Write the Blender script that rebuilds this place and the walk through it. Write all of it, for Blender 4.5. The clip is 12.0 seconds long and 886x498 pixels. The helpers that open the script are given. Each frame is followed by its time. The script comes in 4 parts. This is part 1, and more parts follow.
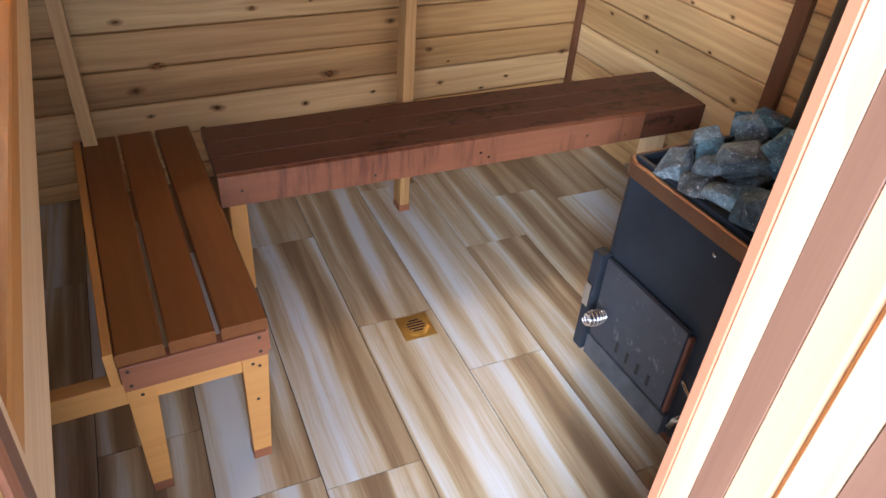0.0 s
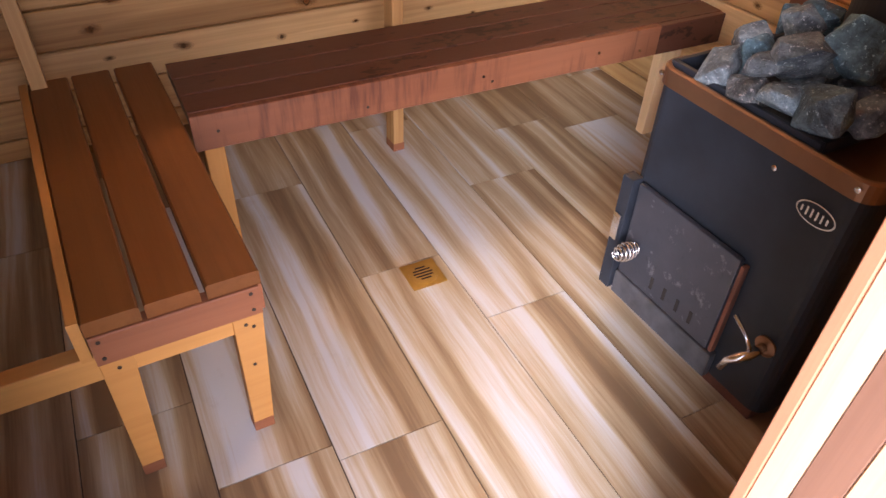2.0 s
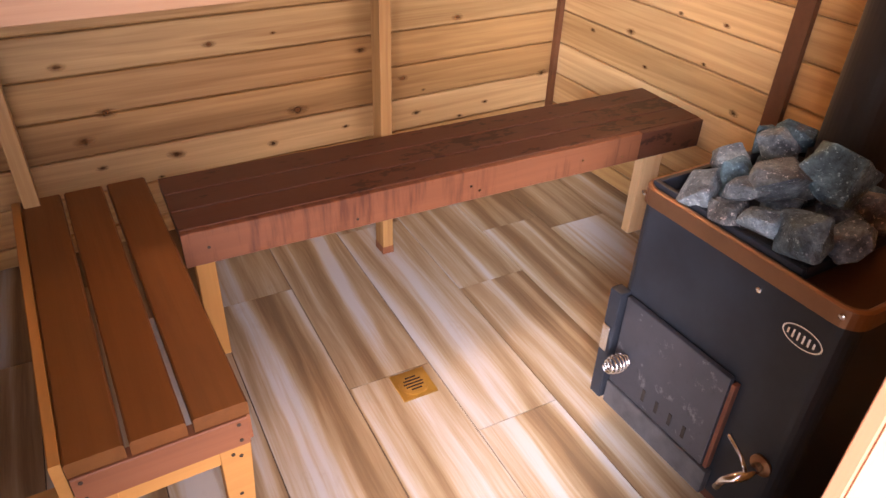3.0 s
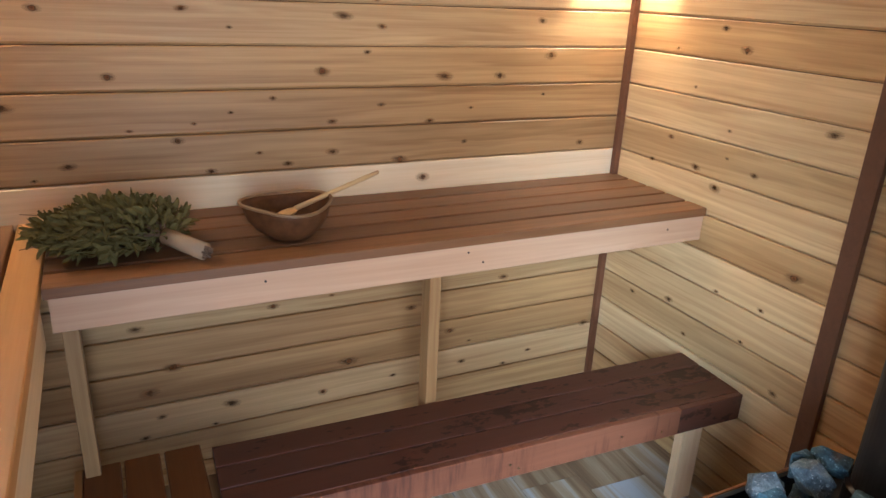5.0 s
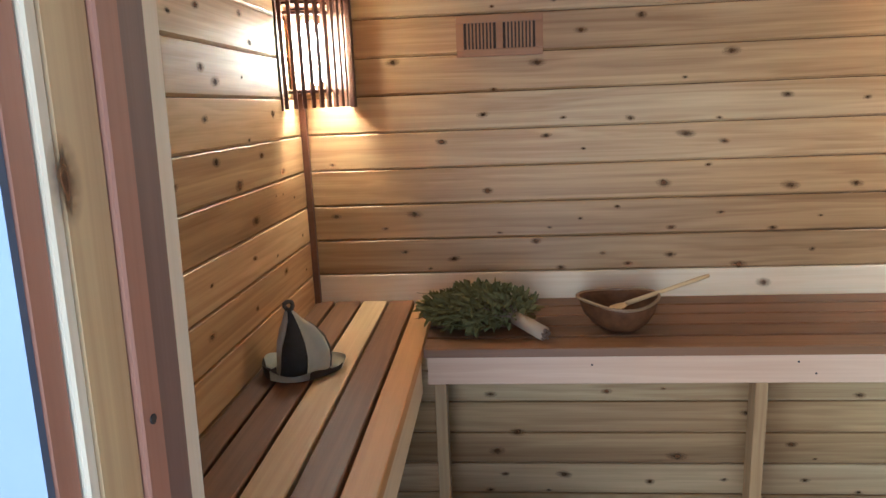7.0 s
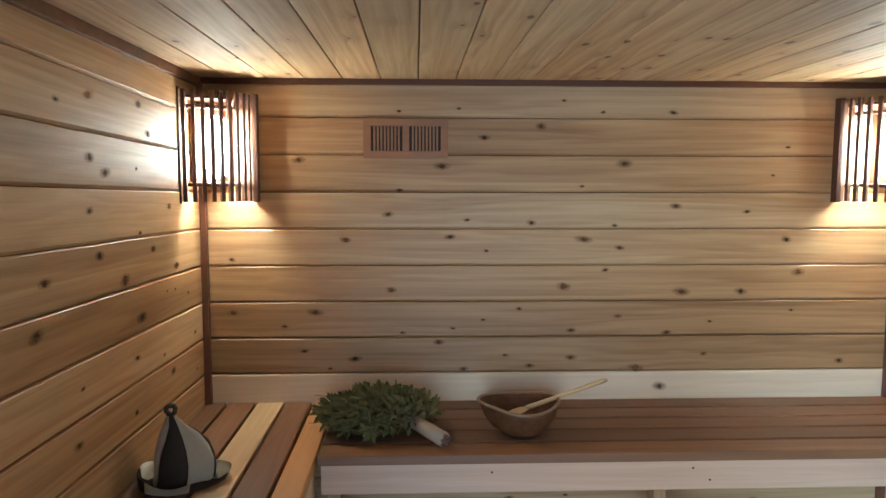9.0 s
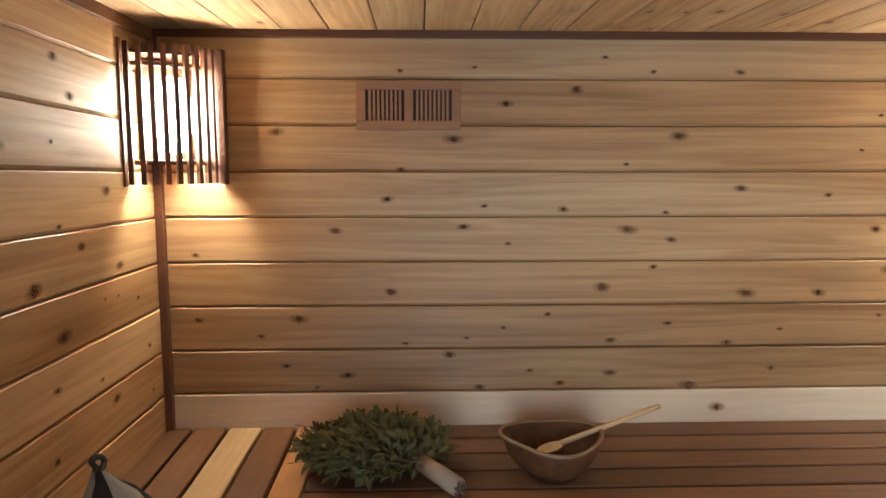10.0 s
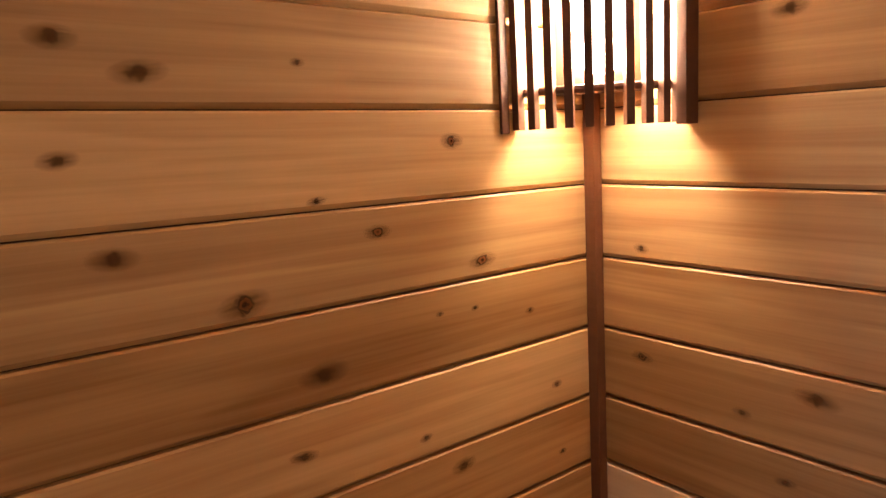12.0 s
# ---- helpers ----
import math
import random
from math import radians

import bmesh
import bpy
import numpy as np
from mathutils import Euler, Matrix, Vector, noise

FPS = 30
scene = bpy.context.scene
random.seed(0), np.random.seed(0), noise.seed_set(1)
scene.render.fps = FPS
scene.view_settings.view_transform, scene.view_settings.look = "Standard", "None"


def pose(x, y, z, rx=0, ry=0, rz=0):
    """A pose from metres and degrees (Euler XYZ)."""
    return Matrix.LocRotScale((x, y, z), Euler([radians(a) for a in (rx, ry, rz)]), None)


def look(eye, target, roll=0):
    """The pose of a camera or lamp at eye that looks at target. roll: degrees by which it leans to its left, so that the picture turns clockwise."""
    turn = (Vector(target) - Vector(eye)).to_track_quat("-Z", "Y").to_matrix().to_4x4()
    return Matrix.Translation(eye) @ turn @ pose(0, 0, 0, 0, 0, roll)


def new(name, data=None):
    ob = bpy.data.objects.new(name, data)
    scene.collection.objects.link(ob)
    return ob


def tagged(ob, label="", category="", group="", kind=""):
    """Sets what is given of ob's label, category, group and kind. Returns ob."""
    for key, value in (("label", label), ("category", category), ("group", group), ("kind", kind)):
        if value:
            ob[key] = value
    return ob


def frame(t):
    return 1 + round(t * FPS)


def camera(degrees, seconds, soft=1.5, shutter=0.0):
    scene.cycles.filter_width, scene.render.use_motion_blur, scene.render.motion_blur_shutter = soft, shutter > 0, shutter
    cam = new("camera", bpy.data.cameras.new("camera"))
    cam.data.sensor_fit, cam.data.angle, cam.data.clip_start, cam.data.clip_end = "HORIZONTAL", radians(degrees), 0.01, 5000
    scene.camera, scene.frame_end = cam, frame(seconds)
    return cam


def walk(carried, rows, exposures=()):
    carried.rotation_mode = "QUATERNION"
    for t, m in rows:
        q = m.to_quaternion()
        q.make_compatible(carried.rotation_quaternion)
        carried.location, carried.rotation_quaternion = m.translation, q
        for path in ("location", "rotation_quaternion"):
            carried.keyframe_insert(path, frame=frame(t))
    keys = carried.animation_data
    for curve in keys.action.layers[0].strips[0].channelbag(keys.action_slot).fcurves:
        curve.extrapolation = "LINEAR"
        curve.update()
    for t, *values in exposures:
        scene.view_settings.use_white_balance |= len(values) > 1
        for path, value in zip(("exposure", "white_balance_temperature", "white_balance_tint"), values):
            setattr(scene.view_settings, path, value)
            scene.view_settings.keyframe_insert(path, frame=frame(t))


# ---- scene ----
cam = camera(64.7, 12.0)
PATH = [
    (0, (0.215, 0.157, 1.456), (0.985, 1.568, 0.265), 4.6),
    (0.5, (0.21, 0.184, 1.349), (0.929, 1.547, 0.074), 4.1),
    (1, (0.217, 0.244, 1.28), (0.945, 1.574, -0.024), 3.1),
    (1.5, (0.218, 0.293, 1.269), (0.971, 1.594, -0.05), 3.1),
    (2, (0.233, 0.311, 1.293), (1.007, 1.626, 0.0), 2.5),
    (2.5, (0.248, 0.33, 1.327), (1.057, 1.683, 0.096), 2.0),
    (3, (0.255, 0.358, 1.373), (1.114, 1.772, 0.249), 2.3),
    (3.2, (0.261, 0.368, 1.394), (1.14, 1.81, 0.322), 2.4),
    (4.8, (0.275, 0.426, 1.674), (1.164, 2.048, 0.915), 3.1),
    (5, (0.276, 0.406, 1.697), (1.109, 2.083, 0.996), 2.6),
    (5.5, (0.287, 0.361, 1.743), (0.854, 2.182, 1.14), 0.5),
    (6, (0.318, 0.272, 1.762), (0.523, 2.183, 1.207), -1.5),
    (6.5, (0.347, 0.175, 1.782), (0.278, 2.103, 1.254), -2.8),
    (7, (0.353, 0.111, 1.784), (0.18, 2.053, 1.338), -2.4),
    (7.2, (0.351, 0.087, 1.812), (0.176, 2.042, 1.43), -1.9),
    (8.8, (0.401, 0.086, 1.818), (0.432, 2.079, 1.661), -0.1),
    (9, (0.389, 0.14, 1.802), (0.466, 2.13, 1.613), 0.1),
    (9.5, (0.374, 0.386, 1.771), (0.519, 2.364, 1.512), 0.4),
    (10, (0.383, 0.604, 1.8), (0.45, 2.588, 1.549), 0.0),
    (10.5, (0.449, 0.884, 1.761), (0.183, 2.848, 1.488), -1.0),
    (11, (0.478, 1.158, 1.745), (-0.294, 2.971, 1.403), -2.0),
    (11.5, (0.454, 1.445, 1.725), (-0.75, 3.005, 1.386), -2.8),
    (12, (0.444, 1.638, 1.743), (-1.105, 2.859, 1.413), -3.3),
]
# the camera's own exposure and white balance along the way: seconds, stops, kelvin, tint
SEEN = [
    (0.0, 2.12, 6000, 14),
    (0.5, 2.05, 6400, 22),
    (1.0, 2.11, 6700, 26),
    (2.0, 2.32, 7050, 31),
    (3.2, 2.57, 7700, 36),
    (4.8, 2.21, 5400, 8),
    (5.5, 2.03, 5150, 3),
    (6.5, 2.04, 4900, 2),
    (7.0, 2.02, 4550, -2),
    (9.0, 1.71, 4400, -7),
    (9.5, 1.69, 4600, -4),
    (10.5, 1.85, 5350, 6),
    (11.2, 1.86, 5500, 10),
    (11.6, 1.81, 5700, 14),
    (12.0, 1.65, 6950, 29),
]
walk(cam, [(t, look(eye, target, roll)) for t, eye, target, roll in PATH], SEEN)

# ---- world, light ----
world = bpy.data.worlds.new("world")
scene.world = world
world.use_nodes = True
wn = world.node_tree.nodes
sky = wn.new("ShaderNodeTexSky")
sky.sky_type, sky.sun_disc = "NISHITA", False
sky.sun_elevation, sky.sun_rotation = radians(15), radians(-136)
sky.dust_density, sky.ozone_density = 0.2, 3.0
world.node_tree.links.new(sky.outputs[0], wn["Background"].inputs[0])
wn["Background"].inputs[1].default_value = 0.12

# one soft sun, wide behind thin cloud, coming slantwise through the doorway
sun = new("sun", bpy.data.lights.new("sun", "SUN"))
sun.data.energy, sun.data.angle, sun.data.color = 2.2, radians(30), (0.70, 0.84, 1.0)
sun.matrix_basis = look((-3.05, -3.2, 2.5), (0.5, 0.5, 1.2))

# area lamp added outside the doorway, standing in for sky light
doorway = new("doorway_fill", bpy.data.lights.new("doorway_fill", "AREA"))
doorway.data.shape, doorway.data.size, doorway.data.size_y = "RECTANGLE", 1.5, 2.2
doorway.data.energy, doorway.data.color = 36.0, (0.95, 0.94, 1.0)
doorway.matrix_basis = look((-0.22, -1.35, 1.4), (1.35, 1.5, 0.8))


# ---- materials ----
class Nodes:
    """Small helper round one node material."""

    def __init__(self, name):
        self.mat = bpy.data.materials.new(name)
        self.mat.use_nodes = True
        self.tree = self.mat.node_tree
        self.bsdf = self.tree.nodes["Principled BSDF"]

    def put(self, value, socket):
        if isinstance(value, bpy.types.NodeSocket):
            self.tree.links.new(value, socket)
        elif value is not None:
            socket.default_value = value

    def node(self, kind, *ins, **props):
        n = self.tree.nodes.new(kind)
        for k, v in props.items():
            setattr(n, k, v)
        for i, v in enumerate(ins):
            self.put(v, n.inputs[i])
        return n

    def math(self, op, a, b=0.0, c=0.0, clamp=False):
        n = self.node("ShaderNodeMath", a, b, c, operation=op)
        n.use_clamp = clamp
        return n.outputs[0]

    def mix(self, fac, a, b, blend="MIX"):
        n = self.tree.nodes.new("ShaderNodeMix")
        n.data_type, n.blend_type = "RGBA", blend
        self.put(fac, n.inputs[0]), self.put(a, n.inputs[6]), self.put(b, n.inputs[7])
        return n.outputs[2]

    def ramp(self, fac, *stops):
        n = self.node("ShaderNodeValToRGB", fac)
        e = n.color_ramp.elements
        while len(e) < len(stops):
            e.new(0.5)
        for el, (p, c) in zip(e, stops):
            el.position = p
            el.color = (c, c, c, 1) if isinstance(c, (int, float)) else (*c, 1)
        return n.outputs[0]

    def noise(self, vec, scale, detail=3.0, rough=0.55, dist=0.0):
        n = self.node("ShaderNodeTexNoise", vec)
        n.inputs["Scale"].default_value, n.inputs["Detail"].default_value = scale, detail
        n.inputs["Roughness"].default_value, n.inputs["Distortion"].default_value = rough, dist
        return n.outputs[0]

    def xyz(self, x, y, z):
        return self.node("ShaderNodeCombineXYZ", x, y, z).outputs[0]

    def split(self, v):
        return self.node("ShaderNodeSeparateXYZ", v).outputs

    def bump(self, height, strength, distance=0.002):
        n = self.tree.nodes.new("ShaderNodeBump")
        n.inputs["Strength"].default_value, n.inputs["Distance"].default_value = strength, distance
        self.put(height, n.inputs["Height"])
        self.put(n.outputs[0], self.bsdf.inputs["Normal"])

    def done(self, color, rough, metal=0.0, spec=0.5):
        b = self.bsdf.inputs
        self.put(color, b["Base Color"]), self.put(rough, b["Roughness"])
        self.put(metal, b["Metallic"]), self.put(spec, b["Specular IOR Level"])
        return self.mat


def wood(name, pale, dark, knots=1.0, tone=(0.75, 1.1), rough=(0.42, 0.6), knot=(0.10, 0.045, 0.022), grain=0.75, streak=0.5, worn=None, island=False, wear=(0.48, 0.60), smear=(7.0, 22.0), spec=0.4):
    """Sawn boards whose grain runs along the object's own x axis; each object takes its own cut of the log."""
    m = Nodes(name)
    rnd = m.node("ShaderNodeNewGeometry").outputs["Random Per Island"] if island else m.node("ShaderNodeObjectInfo").outputs["Random"]
    ob = m.split(m.node("ShaderNodeTexCoord").outputs["Object"])
    x = m.math("ADD", ob[0], m.math("MULTIPLY", rnd, 71.0))
    y = m.math("ADD", ob[1], m.math("MULTIPLY", rnd, 13.7))
    z = ob[2]
    # knots: scattered points, some of which are kept
    kv = m.xyz(m.math("MULTIPLY", x, 4.6), m.math("MULTIPLY", y, 8.5), m.math("MULTIPLY", rnd, 50.0))
    vo = m.node("ShaderNodeTexVoronoi", kv, voronoi_dimensions="2D", feature="F1")
    vo.inputs["Scale"].default_value = 1.0
    d = vo.outputs["Distance"]
    pick = m.split(vo.outputs["Color"])
    size = m.math("MULTIPLY", m.math("SUBTRACT", pick[0], 1.0 - 0.62 * knots), 0.19)
    core = m.math("SUBTRACT", size, d)
    wob = m.math("MULTIPLY", m.math("SUBTRACT", m.noise(kv, 9.0, 2.0), 0.5), 0.05)
    core = m.math("ADD", core, wob)
    kmask = m.math("MULTIPLY", m.math("MULTIPLY", core, 26.0, clamp=True), m.math("GREATER_THAN", size, 0.015))
    halo = m.math("MULTIPLY", m.math("SUBTRACT", 1.0, m.math("DIVIDE", d, 0.34), clamp=True), m.math("GREATER_THAN", size, 0.015))
    # grain bends round the knots
    yb = m.math("ADD", y, m.math("MULTIPLY", m.math("MULTIPLY", halo, halo), 0.018))
    gv = m.xyz(m.math("MULTIPLY", x, 0.9), m.math("MULTIPLY", yb, 13.0), m.math("MULTIPLY", z, 13.0))
    broad = m.noise(gv, 1.0, 3.0, 0.5, 0.6)
    fine = m.noise(m.xyz(m.math("MULTIPLY", x, 5.0), m.math("MULTIPLY", yb, 230.0), m.math("MULTIPLY", z, 230.0)), 1.0, 3.0, 0.6)
    mid = m.noise(m.xyz(m.math("MULTIPLY", x, 1.3), m.math("MULTIPLY", yb, 62.0), m.math("MULTIPLY", z, 62.0)), 1.0, 2.0, 0.5, 0.4)
    ringv = m.math("SINE", m.math("ADD", m.math("MULTIPLY", yb, 150.0), m.math("MULTIPLY", broad, 30.0)))
    ring = m.math("MULTIPLY_ADD", ringv, 0.5, 0.5)
    f = m.math("ADD", m.math("MULTIPLY", broad, streak * 1.5), m.math("ADD", m.math("MULTIPLY", fine, 0.42 * grain), m.math("MULTIPLY", ring, 0.22 * grain)))
    f = m.math("ADD", f, m.math("MULTIPLY", mid, 0.75 * grain))
    f = m.math("SUBTRACT", f, 0.30 + 0.25 * streak + 0.36 * grain, clamp=True)
    col = m.mix(f, (*pale, 1), (*dark, 1))
    # per-board tone
    t = m.node("ShaderNodeMapRange", rnd, 0.0, 1.0, tone[0], tone[1]).outputs[0]
    hue = m.math("FRACT", m.math("MULTIPLY", rnd, 17.3))
    col = m.mix(1.0, col, m.mix(hue, (1.0, 0.93, 0.84, 1), (1.0, 1.02, 1.03, 1)), "MULTIPLY")
    col = m.mix(1.0, col, m.xyz(t, t, t), "MULTIPLY")
    col = m.mix(m.math("MULTIPLY", halo, 0.30 if knots > 0 else 0.0), col, (*[c * 0.6 for c in dark], 1))
    kring = m.math("MULTIPLY_ADD", m.math("SINE", m.math("MULTIPLY", d, 170.0)), 0.5, 0.5)
    kc = m.mix(m.math("MULTIPLY", kring, 0.45), (*knot, 1), (*[c * 0.8 for c in dark], 1))
    if knots > 0:
        col = m.mix(m.math("MULTIPLY", kmask, 0.86), col, kc)
    if worn:
        w = m.noise(m.xyz(m.math("MULTIPLY", x, smear[0]), m.math("MULTIPLY", y, smear[1]), z), 1.0, 4.0, 0.65)
        cluster = m.noise(m.xyz(m.math("MULTIPLY", x, 2.2), m.math("MULTIPLY", y, 5.0), 4.0), 1.0, 2.0)
        w = m.math("ADD", m.math("MULTIPLY", w, 0.6), m.math("MULTIPLY", cluster, 0.4))
        col = m.mix(m.ramp(w, (wear[0], 0.0), (wear[1], 0.9)), col, (*worn, 1))
    r = m.node("ShaderNodeMapRange", fine, 0.0, 1.0, rough[0], rough[1]).outputs[0]
    m.bump(m.math("ADD", m.math("MULTIPLY", fine, 0.6), m.math("MULTIPLY", ring, 0.25)), 0.25, 0.0012)
    return m.done(col, r, spec=spec)


def plain(name, color, rough=0.5, metal=0.0, vary=0.25, scale=30.0, bump=0.15, spec=0.5, other=None):
    m = Nodes(name)
    v = m.node("ShaderNodeTexCoord").outputs["Object"]
    a, b = m.noise(v, scale, 5.0, 0.6), m.noise(v, scale * 0.15, 3.0)
    f = m.math("MULTIPLY_ADD", m.math("ADD", a, b), 0.9, -0.4, clamp=True)
    c2 = other or [c * (1 - vary) for c in color]
    col = m.mix(f, (*color, 1), (*c2, 1))
    m.bump(a, bump, 0.001)
    return m.done(col, m.math("MULTIPLY_ADD", b, 0.25, rough - 0.12, clamp=True), metal, spec)


CEDAR = wood("cedar_board", (0.64, 0.412, 0.185), (0.34, 0.18, 0.066), knots=0.16, tone=(0.85, 1.1), streak=1.0, grain=1.02)
CEDAR_DARK = wood("brown_cedar_board", (0.47, 0.287, 0.122), (0.24, 0.125, 0.046), knots=0.14, tone=(0.9, 1.08), streak=1.0, grain=1.02)
CEDAR_LIGHT = wood("light_cedar_board", (0.72, 0.493, 0.245), (0.42, 0.24, 0.095), knots=0.14, tone=(0.9, 1.08), streak=0.9, grain=1.02)
CEDAR_KNOTTY = wood("knotty_cedar_board", (0.65, 0.40, 0.17), (0.36, 0.175, 0.063), knots=0.6, tone=(0.85, 1.08), streak=0.7, grain=1.1)
CEDAR_PALE = wood("pale_cedar", (0.72, 0.52, 0.31), (0.52, 0.31, 0.15), knots=0.2, tone=(0.97, 1.06), streak=0.4)
CEILING = wood("ceiling_cedar", (0.66, 0.455, 0.23), (0.36, 0.205, 0.085), knots=0.9, tone=(0.85, 1.08), streak=0.6, grain=1.1, island=True, rough=(0.62, 0.8), spec=0.2)
FASCIA = wood("pink_fascia_wood", (0.60, 0.38, 0.235), (0.43, 0.235, 0.125), knots=0.25, tone=(0.95, 1.05), streak=0.6, rough=(0.3, 0.45))
POST = wood("honey_post_wood", (0.52, 0.25, 0.072), (0.36, 0.15, 0.04), knots=0.12, tone=(0.92, 1.05), streak=0.3)
TAN = wood("tan_slat", (0.60, 0.41, 0.20), (0.38, 0.22, 0.09), knots=0.1, tone=(0.95, 1.05))
BROWN = wood("brown_slat", (0.18, 0.083, 0.032), (0.085, 0.037, 0.014), knots=0.1, tone=(0.72, 1.25), streak=0.7)
JAMB_DARK = wood("dark_red_jamb_wood", (0.20, 0.098, 0.06), (0.11, 0.05, 0.03), knots=0.15, tone=(0.95, 1.05), streak=0.6)
TRIM = wood("dark_trim_wood", (0.14, 0.056, 0.025), (0.085, 0.032, 0.015), knots=0.0, tone=(0.9, 1.1))
RED = wood("red_cedar_trim", (0.36, 0.15, 0.08), (0.24, 0.09, 0.047), knots=0.0, tone=(0.95, 1.05))
STAIN = wood("red_brown_stain", (0.17, 0.062, 0.016), (0.10, 0.033, 0.009), knots=0.08, tone=(0.92, 1.08), rough=(0.4, 0.55), spec=0.3, grain=0.6, streak=0.5, worn=(0.125, 0.04, 0.012), wear=(0.55, 0.75))
STAIN_WORN = wood("worn_dark_stain", (0.105, 0.041, 0.025), (0.06, 0.023, 0.014), knots=0.0, tone=(0.95, 1.05), rough=(0.32, 0.5), grain=0.5, streak=0.35, worn=(0.026, 0.009, 0.006), wear=(0.545, 0.575), smear=(14.0, 26.0))
RAIL = wood("streaked_red_stain", (0.22, 0.080, 0.038), (0.13, 0.046, 0.023), knots=0.0, tone=(0.95, 1.05), rough=(0.4, 0.55), grain=0.5, worn=(0.10, 0.032, 0.018), wear=(0.50, 0.62), smear=(34.0, 3.0))
STAIN_EDGE = wood("faded_red_stain", (0.25, 0.095, 0.045), (0.155, 0.054, 0.027), knots=0.1, tone=(0.95, 1.05), rough=(0.45, 0.6), grain=0.6)
SLAT_DARK = wood("lamp_slat_wood", (0.13, 0.055, 0.028), (0.075, 0.03, 0.016), knots=0.0)
LAMP_BACK = wood("lamp_base_wood", (0.085, 0.022, 0.004), (0.06, 0.014, 0.003), knots=0.0)
VENT = wood("vent_oak", (0.37, 0.19, 0.08), (0.25, 0.12, 0.05), knots=0.0, tone=(0.98, 1.02), streak=0.3)
SCREW = plain("dark_screw_head", (0.05, 0.035, 0.025), 0.5, 0.4)
VENT_BACK = plain("vent_shadow_wood", (0.07, 0.04, 0.022), 0.8)
DARK_GAP = plain("dark_cavity", (0.02, 0.014, 0.01), 0.9)
GROOVE = plain("wall_core", (0.08, 0.04, 0.02), 0.8)
# white outside wall: colour set far darker, standing in for shade on it
WHITE = plain("darkened_white_exterior", (0.085, 0.084, 0.104), 0.6, vary=0.15)
BLACK = plain("black_stove_enamel", (0.004, 0.004, 0.005), 0.46, vary=0.5, scale=9, bump=0.12, spec=0.28, other=(0.026, 0.032, 0.042))
PIPE = plain("black_pipe_paint", (0.022, 0.02, 0.02), 0.5, vary=0.3)


def scuffed_steel():
    m = Nodes("worn_grey_steel")
    v = m.node("ShaderNodeTexCoord").outputs["Object"]
    a, b, c = m.noise(v, 7.0, 4.0), m.noise(v, 38.0, 6.0, 0.7), m.noise(v, 15.0, 5.0, 0.75)
    col = m.mix(a, (0.03, 0.036, 0.048, 1), (0.085, 0.085, 0.10, 1))
    col = m.mix(m.ramp(c, (0.58, 0.0), (0.70, 0.55)), col, (0.30, 0.31, 0.33, 1))
    col = m.mix(m.ramp(b, (0.60, 0.0), (0.75, 0.5)), col, (0.02, 0.02, 0.022, 1))
    m.bump(b, 0.2, 0.001)
    return m.done(col, m.math("MULTIPLY_ADD", c, 0.35, 0.22), 0.55)


DOOR_STEEL = scuffed_steel()
ASH = plain("ash_scuffed_steel", (0.015, 0.015, 0.017), 0.5, 0.2, scale=26, other=(0.12, 0.12, 0.13))
RUST = plain("rust", (0.16, 0.05, 0.025), 0.8, 0.1, vary=0.6, scale=40)
COPPER = plain("bronze_rim", (0.36, 0.19, 0.105), 0.36, 0.85, vary=0.45, scale=12)
PLATE = plain("bronze_top_plate", (0.10, 0.04, 0.018), 0.4, 0.6, vary=0.5, scale=8)
CHROME = plain("chrome", (0.72, 0.72, 0.72), 0.18, 1.0, vary=0.1)
BRASS = plain("brass", (0.55, 0.36, 0.10), 0.36, 0.9, vary=0.35, scale=40)
PLASTER = plain("grey_ground", (0.42, 0.41, 0.39), 0.9, vary=0.3, scale=5)


